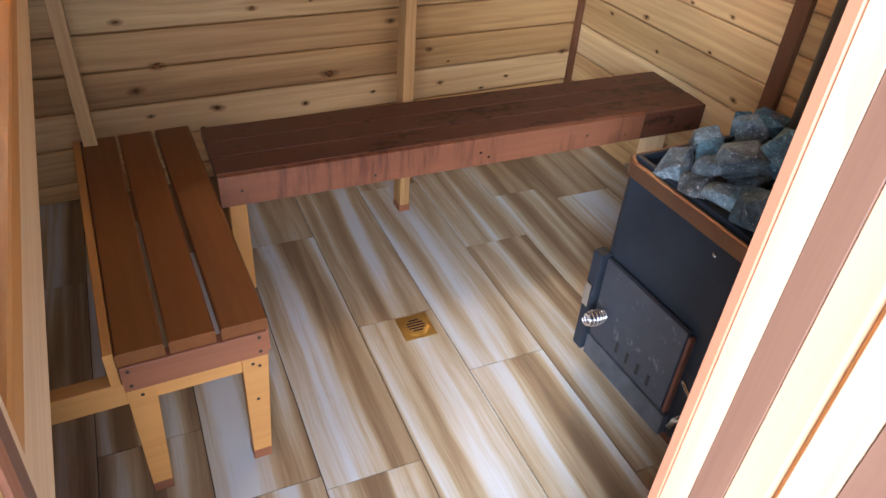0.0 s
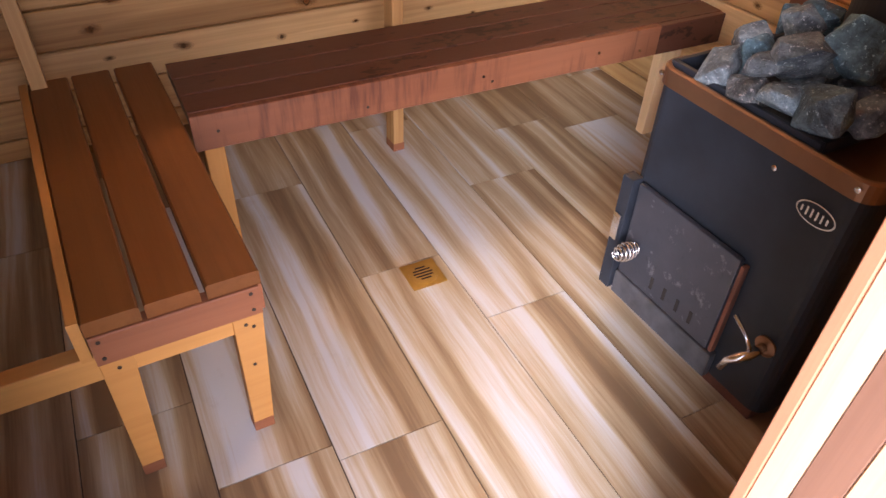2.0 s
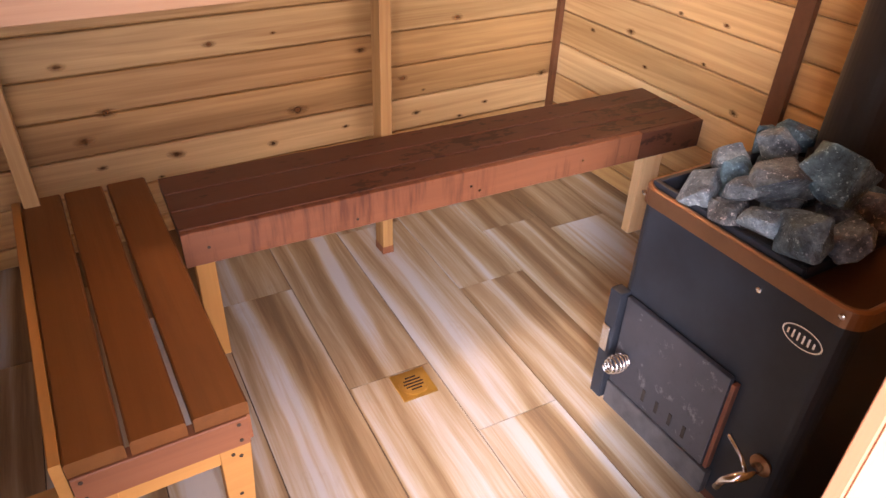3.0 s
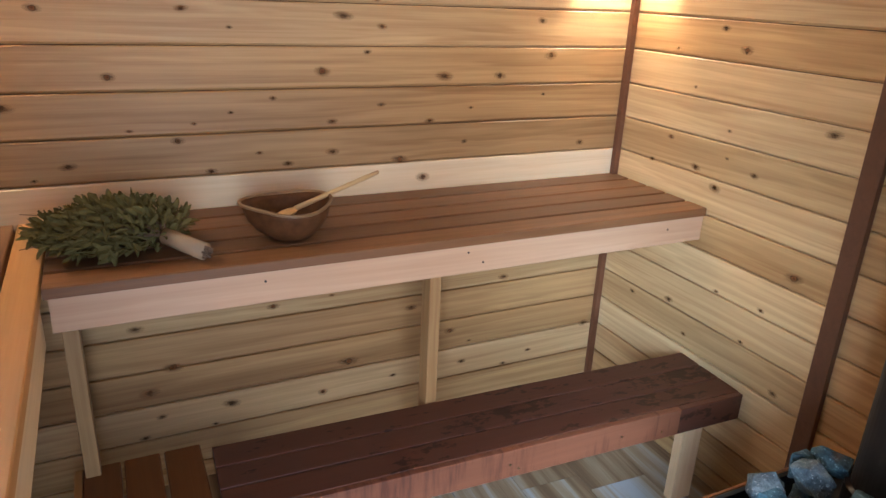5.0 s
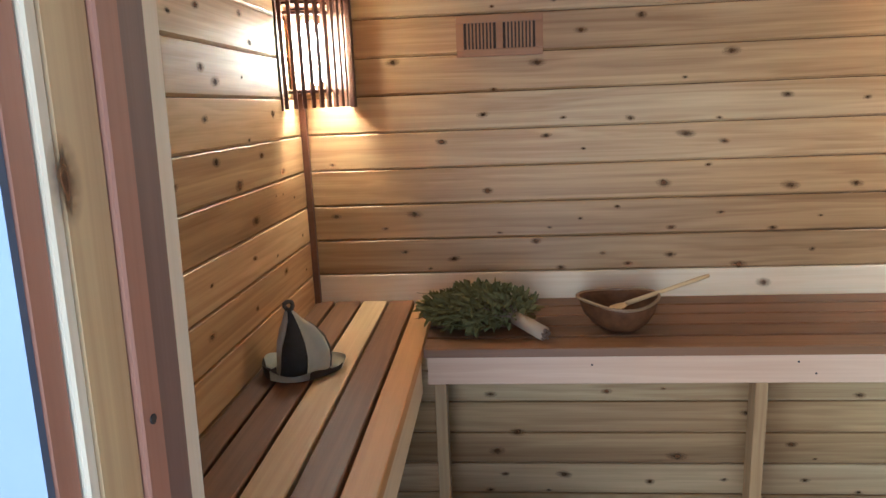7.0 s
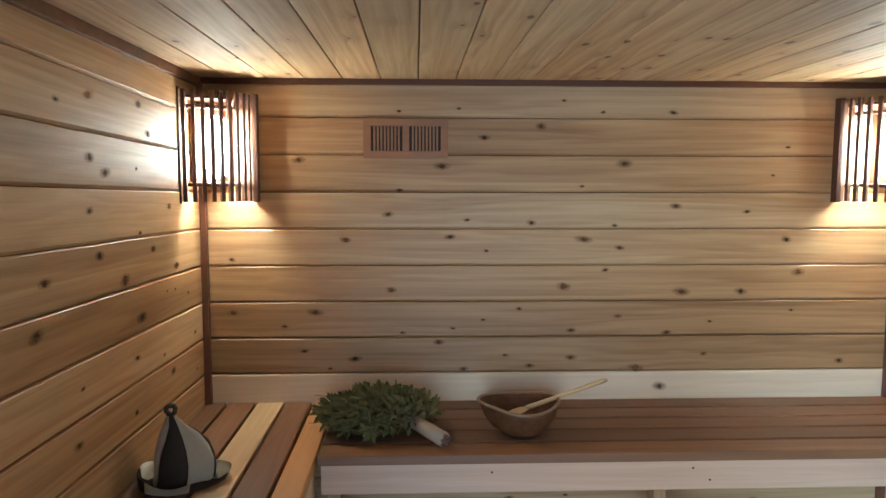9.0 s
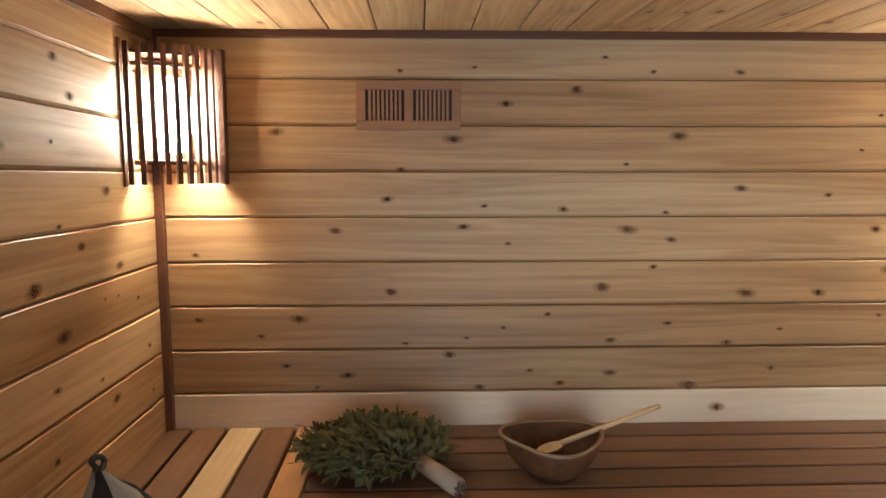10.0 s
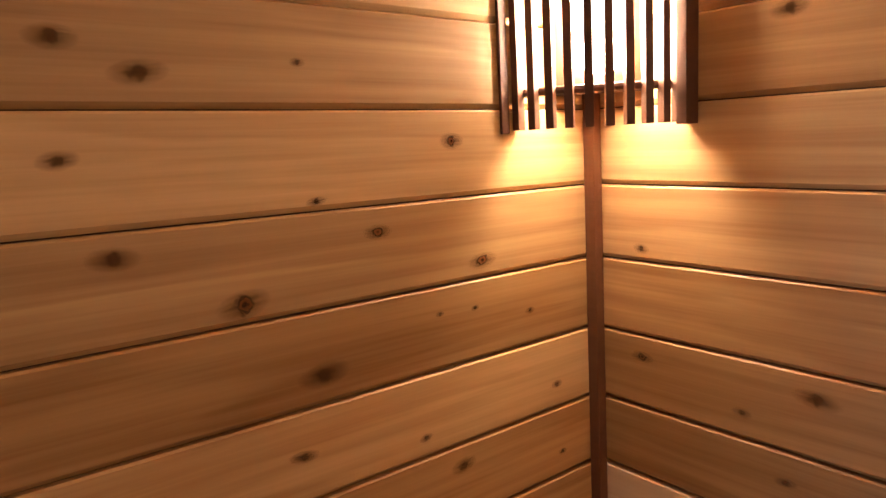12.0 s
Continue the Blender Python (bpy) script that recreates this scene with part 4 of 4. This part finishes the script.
# door lining: upright strips from the room outwards
def lining(x, side, strips, lean=0.0):
    t = tagged(new("door_frame"), "cedar door lining of pale, red and dark strips", "door frame", kind="structure")
    t.matrix_basis = pose(x, 0.45, 0)
    for y0, y1, depth, mat in strips:
        board("strip", (x - side * depth - lean * 1.7, (y0 + y1) / 2, 0), (lean, 0, 1), (-side, 0, side * lean), DOOR_H, y1 - y0, 0.05 + depth, mat, t, 0.0015)
    return t


# the narrow pale strip by the outer red is a lit edge, put into colour
left_lining = lining(DOOR_L, -1, ((0.5605, 0.588, -0.004, CEDAR_PALE), (0.5265, 0.560, 0.0, JAMB_DARK), (0.500, 0.526, 0.002, RED), (0.4565, 0.4995, -0.002, CEDAR), (0.4455, 0.456, -0.0025, CEDAR_PALE), (0.424, 0.445, -0.006, RED)), LEAN)
lining(DOOR_R, 1, ((0.507, 0.522, 0.002, RED), (0.4705, 0.5065, 0.0, FASCIA), (0.430, 0.470, 0.001, JAMB_DARK), (0.3885, 0.4295, 0.002, FASCIA), (0.382, 0.388, -0.010, POST), (0.335, 0.3815, -0.002, FASCIA), (0.280, 0.3345, 0.0, JAMB_DARK)))
part("screw", lathe([(0.0035, 0), (0.0035, 0.001)], 10), SCREW, left_lining, at=pose(DOOR_L + 0.0022 - LEAN * 0.12, 0.512, 1.583) @ pose(0, 0, 0, 0, 90, 0))
trim("trim_7", (DOOR_L - 0.1, 0.376, DOOR_H), (DOOR_R + 0.05, 0.522, DOOR_H + 0.02), CEDAR, "pale head of the door lining")
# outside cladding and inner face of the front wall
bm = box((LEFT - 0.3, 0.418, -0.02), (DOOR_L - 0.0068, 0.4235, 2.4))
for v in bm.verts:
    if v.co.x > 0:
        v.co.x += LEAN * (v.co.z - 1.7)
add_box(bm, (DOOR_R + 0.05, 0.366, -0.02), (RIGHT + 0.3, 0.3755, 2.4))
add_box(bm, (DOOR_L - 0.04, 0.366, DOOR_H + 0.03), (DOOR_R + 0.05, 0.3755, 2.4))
structure("wall_outside", bm, WHITE, "white outside wall beside the doorway, darkened in place of shade", "wall")

# ---- wall boards ----
def clad(parent, x_start, along, face, length, mats, lo=0.0, hi=TOP, slope=0.0):
    z = GROOVE_Z - 13 * PITCH
    for i in range(17):
        a, b = max(z, lo + 0.001), min(z + PITCH, hi - 0.001)
        if b - a > 0.015:
            mat = mats[i % len(mats)]
            d = (along[0], along[1], -slope)
            board("board", (x_start[0], x_start[1], (a + b) / 2 + slope * length), d, face, length, b - a - 0.0022, 0.013, mat, parent, 0.0075, lip=True)
        z += PITCH


M, D, P, W, K = CEDAR, CEDAR_DARK, CEDAR_LIGHT, CEDAR_PALE, CEDAR_KNOTTY
clad(wall_back, (LEFT, BACK), (1, 0, 0), (0, -1, 0), RIGHT - LEFT, [M, M, P, D, D, M, M, M, W, D, D, M, P, P, M, M, P])
clad(wall_left, (LEFT, FRONT), (0, 1, 0), (1, 0, 0), BACK - FRONT, [M, M, P, M, M, M, P, M, M, M, P, M, M, P, M, P, P], slope=0.024)
clad(wall_right, (RIGHT, BACK), (0, -1, 0), (-1, 0, 0), BACK - 1.556, [M, M, P, P, M, P, P, M, P, M, P, P, M, P, P, M, M])
clad(wall_right, (RIGHT, 1.554), (0, -1, 0), (-1, 0, 0), 1.554 - FRONT, [K])
clad(wall_front, (DOOR_L - 0.106, LEFT_FRONT), (-1, 0, 0), (0, 1, 0), DOOR_L - 0.106 - LEFT, [K])
clad(wall_front, (RIGHT, FRONT), (-1, 0, 0), (0, 1, 0), RIGHT - DOOR_R - 0.051, [K])

# branch knots in the boards, each a shallow disc in the face
KNOT_MESH = mesh_of(lathe([(1.0, 0.0), (1.0, 0.0002)], 20), KNOT, "knot")
krng = random.Random(11)


def knots(parent, spots, where):
    for a, z, *size in spots:
        r = size[0] * 0.85 if size else krng.choice((0.012, 0.016, 0.020, 0.025, 0.032))
        ob = new("knot", KNOT_MESH)
        ob.matrix_basis = where(a, z) @ pose(0, 0, 0, 0, 0, krng.uniform(-8, 8)) @ Matrix.Diagonal((r * krng.uniform(0.95, 1.3), r * krng.uniform(0.85, 1.1), 1.0, 1.0))
        adopt(ob, parent)


def on_back(a, z):
    return pose(a, BACK - 0.0006, z, 90, 0, 0)


def on_left(a, z):
    return pose(LEFT + 0.0006, a, z, 90, 0, 90)


def on_right(a, z):
    return pose(RIGHT - 0.0006, a, z, 90, 0, -90)


knots(wall_back, ((-0.02, 1.88), (0.63, 1.96), (0.48, 1.86), (0.83, 2.0), (0.98, 1.79), (1.13, 1.87), (1.67, 1.83), (1.72, 1.93), (0.33, 1.775),
                  (0.33, 2.05), (0.54, 2.06), (1.3, 2.05), (1.05, 2.05), (0.91, 2.09), (0.29, 1.69), (0.57, 1.67), (0.8, 1.66), (1.1, 1.65),
                  (1.32, 1.72), (1.58, 1.70), (0.14, 1.60), (0.51, 1.61), (0.64, 1.56), (0.99, 1.60), (1.12, 1.57), (1.73, 1.60)), on_back)
knots(wall_back, ((-0.26, 1.53), (1.07, 1.49), (0.3, 1.42), (0.92, 1.43), (1.35, 1.41), (1.57, 1.41), (1.78, 1.48), (-0.26, 1.34), (0.03, 1.34),
                  (-0.08, 1.29), (0.34, 1.265), (0.52, 1.28), (0.63, 1.31), (0.76, 1.35), (0.95, 1.27), (1.12, 1.32), (1.30, 1.26), (1.46, 1.30),
                  (1.76, 1.34), (-0.01, 1.20), (0.17, 1.17), (0.08, 1.135), (0.56, 1.13), (0.71, 1.18), (0.80, 1.14), (0.95, 1.17), (1.19, 1.13),
                  (1.44, 1.18), (1.95, 1.15), (1.28, 1.06), (0.47, 1.23)), on_back)
knots(wall_back, ((0.39, 0.47, 0.04), (0.31, 0.39, 0.046), (1.0, 0.37, 0.046), (1.8, 0.26), (1.51, 0.36), (1.25, 0.55), (0.73, 0.64), (0.29, 0.63), (0.57, 0.29), (0.34, 0.29),
                  (0.9, 0.26), (1.18, 0.27), (0.51, 0.22), (0.28, 0.22), (1.65, 0.62), (2.08, 0.34), (1.48, 0.27), (1.68, 0.22), (0.94, 0.65), (1.42, 0.42)), on_back)
knots(wall_left, ((1.79, 1.859, 0.03), (1.87, 1.825, 0.034), (2.06, 1.838, 0.014), (1.78, 1.736, 0.024), (1.82, 1.627, 0.03), (1.96, 1.549, 0.04), (2.16, 1.612, 0.024), (2.3, 1.729, 0.03),
                  (2.06, 1.433, 0.042), (2.02, 1.33, 0.024), (2.22, 1.29, 0.016), (2.29, 1.221, 0.034), (2.51, 1.295, 0.016), (2.35, 1.542, 0.03), (2.33, 1.47, 0.012), (2.45, 1.441, 0.014),
                  (2.26, 1.474, 0.01), (2.52, 1.166, 0.014), (2.07, 1.664, 0.016), (1.8, 2.002, 0.026), (2.09, 2.011, 0.028), (1.57, 1.597, 0.032), (1.53, 1.496, 0.04), (1.71, 1.337, 0.016),
                  (2.0, 1.185, 0.022), (1.68, 1.216, 0.028), (1.65, 1.974, 0.02), (2.15, 1.936, 0.026)), on_left)
jamb_knot = new("knot", KNOT_MESH)
jamb_knot.matrix_basis = pose(DOOR_L + 0.0006, 0.4585, 1.745, 90, 0, 90) @ Matrix.Diagonal((0.016, 0.05, 1, 1))
adopt(jamb_knot, wall_left)
knots(wall_right, ((2.16, 1.61), (2.25, 1.41), (2.06, 1.2), (2.33, 1.22), (2.36, 1.53), (2.06, 1.55), (2.19, 1.14), (2.09, 1.09), (2.41, 1.12), (2.41, 0.57),
                   (2.11, 0.52), (2.0, 0.74), (1.86, 0.61), (2.21, 0.62), (1.81, 0.75), (2.07, 1.29), (1.94, 1.17), (1.72, 0.9), (1.7, 0.5), (1.7, 1.35)), on_right)

# ceiling boards stay in one mesh; their own x axis runs along the boards
bm = bmesh.new()
x = 0.398 - 6 * 0.13
while x < RIGHT:
    a, b = max(x, LEFT), min(x + 0.13, RIGHT)
    if b - a > 0.01:
        add_box(bm, (FRONT, -b + 0.0016, TOP), (BACK, -a - 0.0016, TOP + 0.0118), 0.003)
    x += 0.13
cb = new("ceiling_board", mesh_of(bm, CEILING, "ceiling_board"))
cb.matrix_basis = pose(0, 0, 0, 0, 0, 90)
adopt(cb, ceiling)

# ---- floor tiles ----
rot = pose(0.735, 1.4, 0, 0, 0, -2.2)
TW, TL = 0.2425, 0.997
JOINT = {-1: 2.11, 0: 1.62, 1: 1.345, 2: 1.883, 3: 2.15}
rng = random.Random(4)
for c in range(-5, 7):
    first = (JOINT[c] if c in JOINT else rng.uniform(1.0, 2.0)) - 1.4
    for k in range(-3, 3):
        y0, y1 = first + k * TL, first + (k + 1) * TL
        x0, x1 = c * TW, (c + 1) * TW
        mid = rot @ Vector(((x0 + x1) / 2, (y0 + y1) / 2, 0))
        if not (LEFT - 0.15 < mid.x < RIGHT + 0.15):
            continue
        y0, y1 = max(y0, OUT - 1.4 + 0.08), min(y1, BACK - 1.4 + 0.06)
        if y1 - y0 < 0.03:
            continue
        s = rot @ Vector(((x0 + x1) / 2, y0 + 0.0012, 0))
        board("tile", s, rot.to_3x3() @ Vector((0, 1, 0)), (0, 0, 1), y1 - y0 - 0.0024, TW - 0.0028, 0.004, TILE, floor, 0.0008)
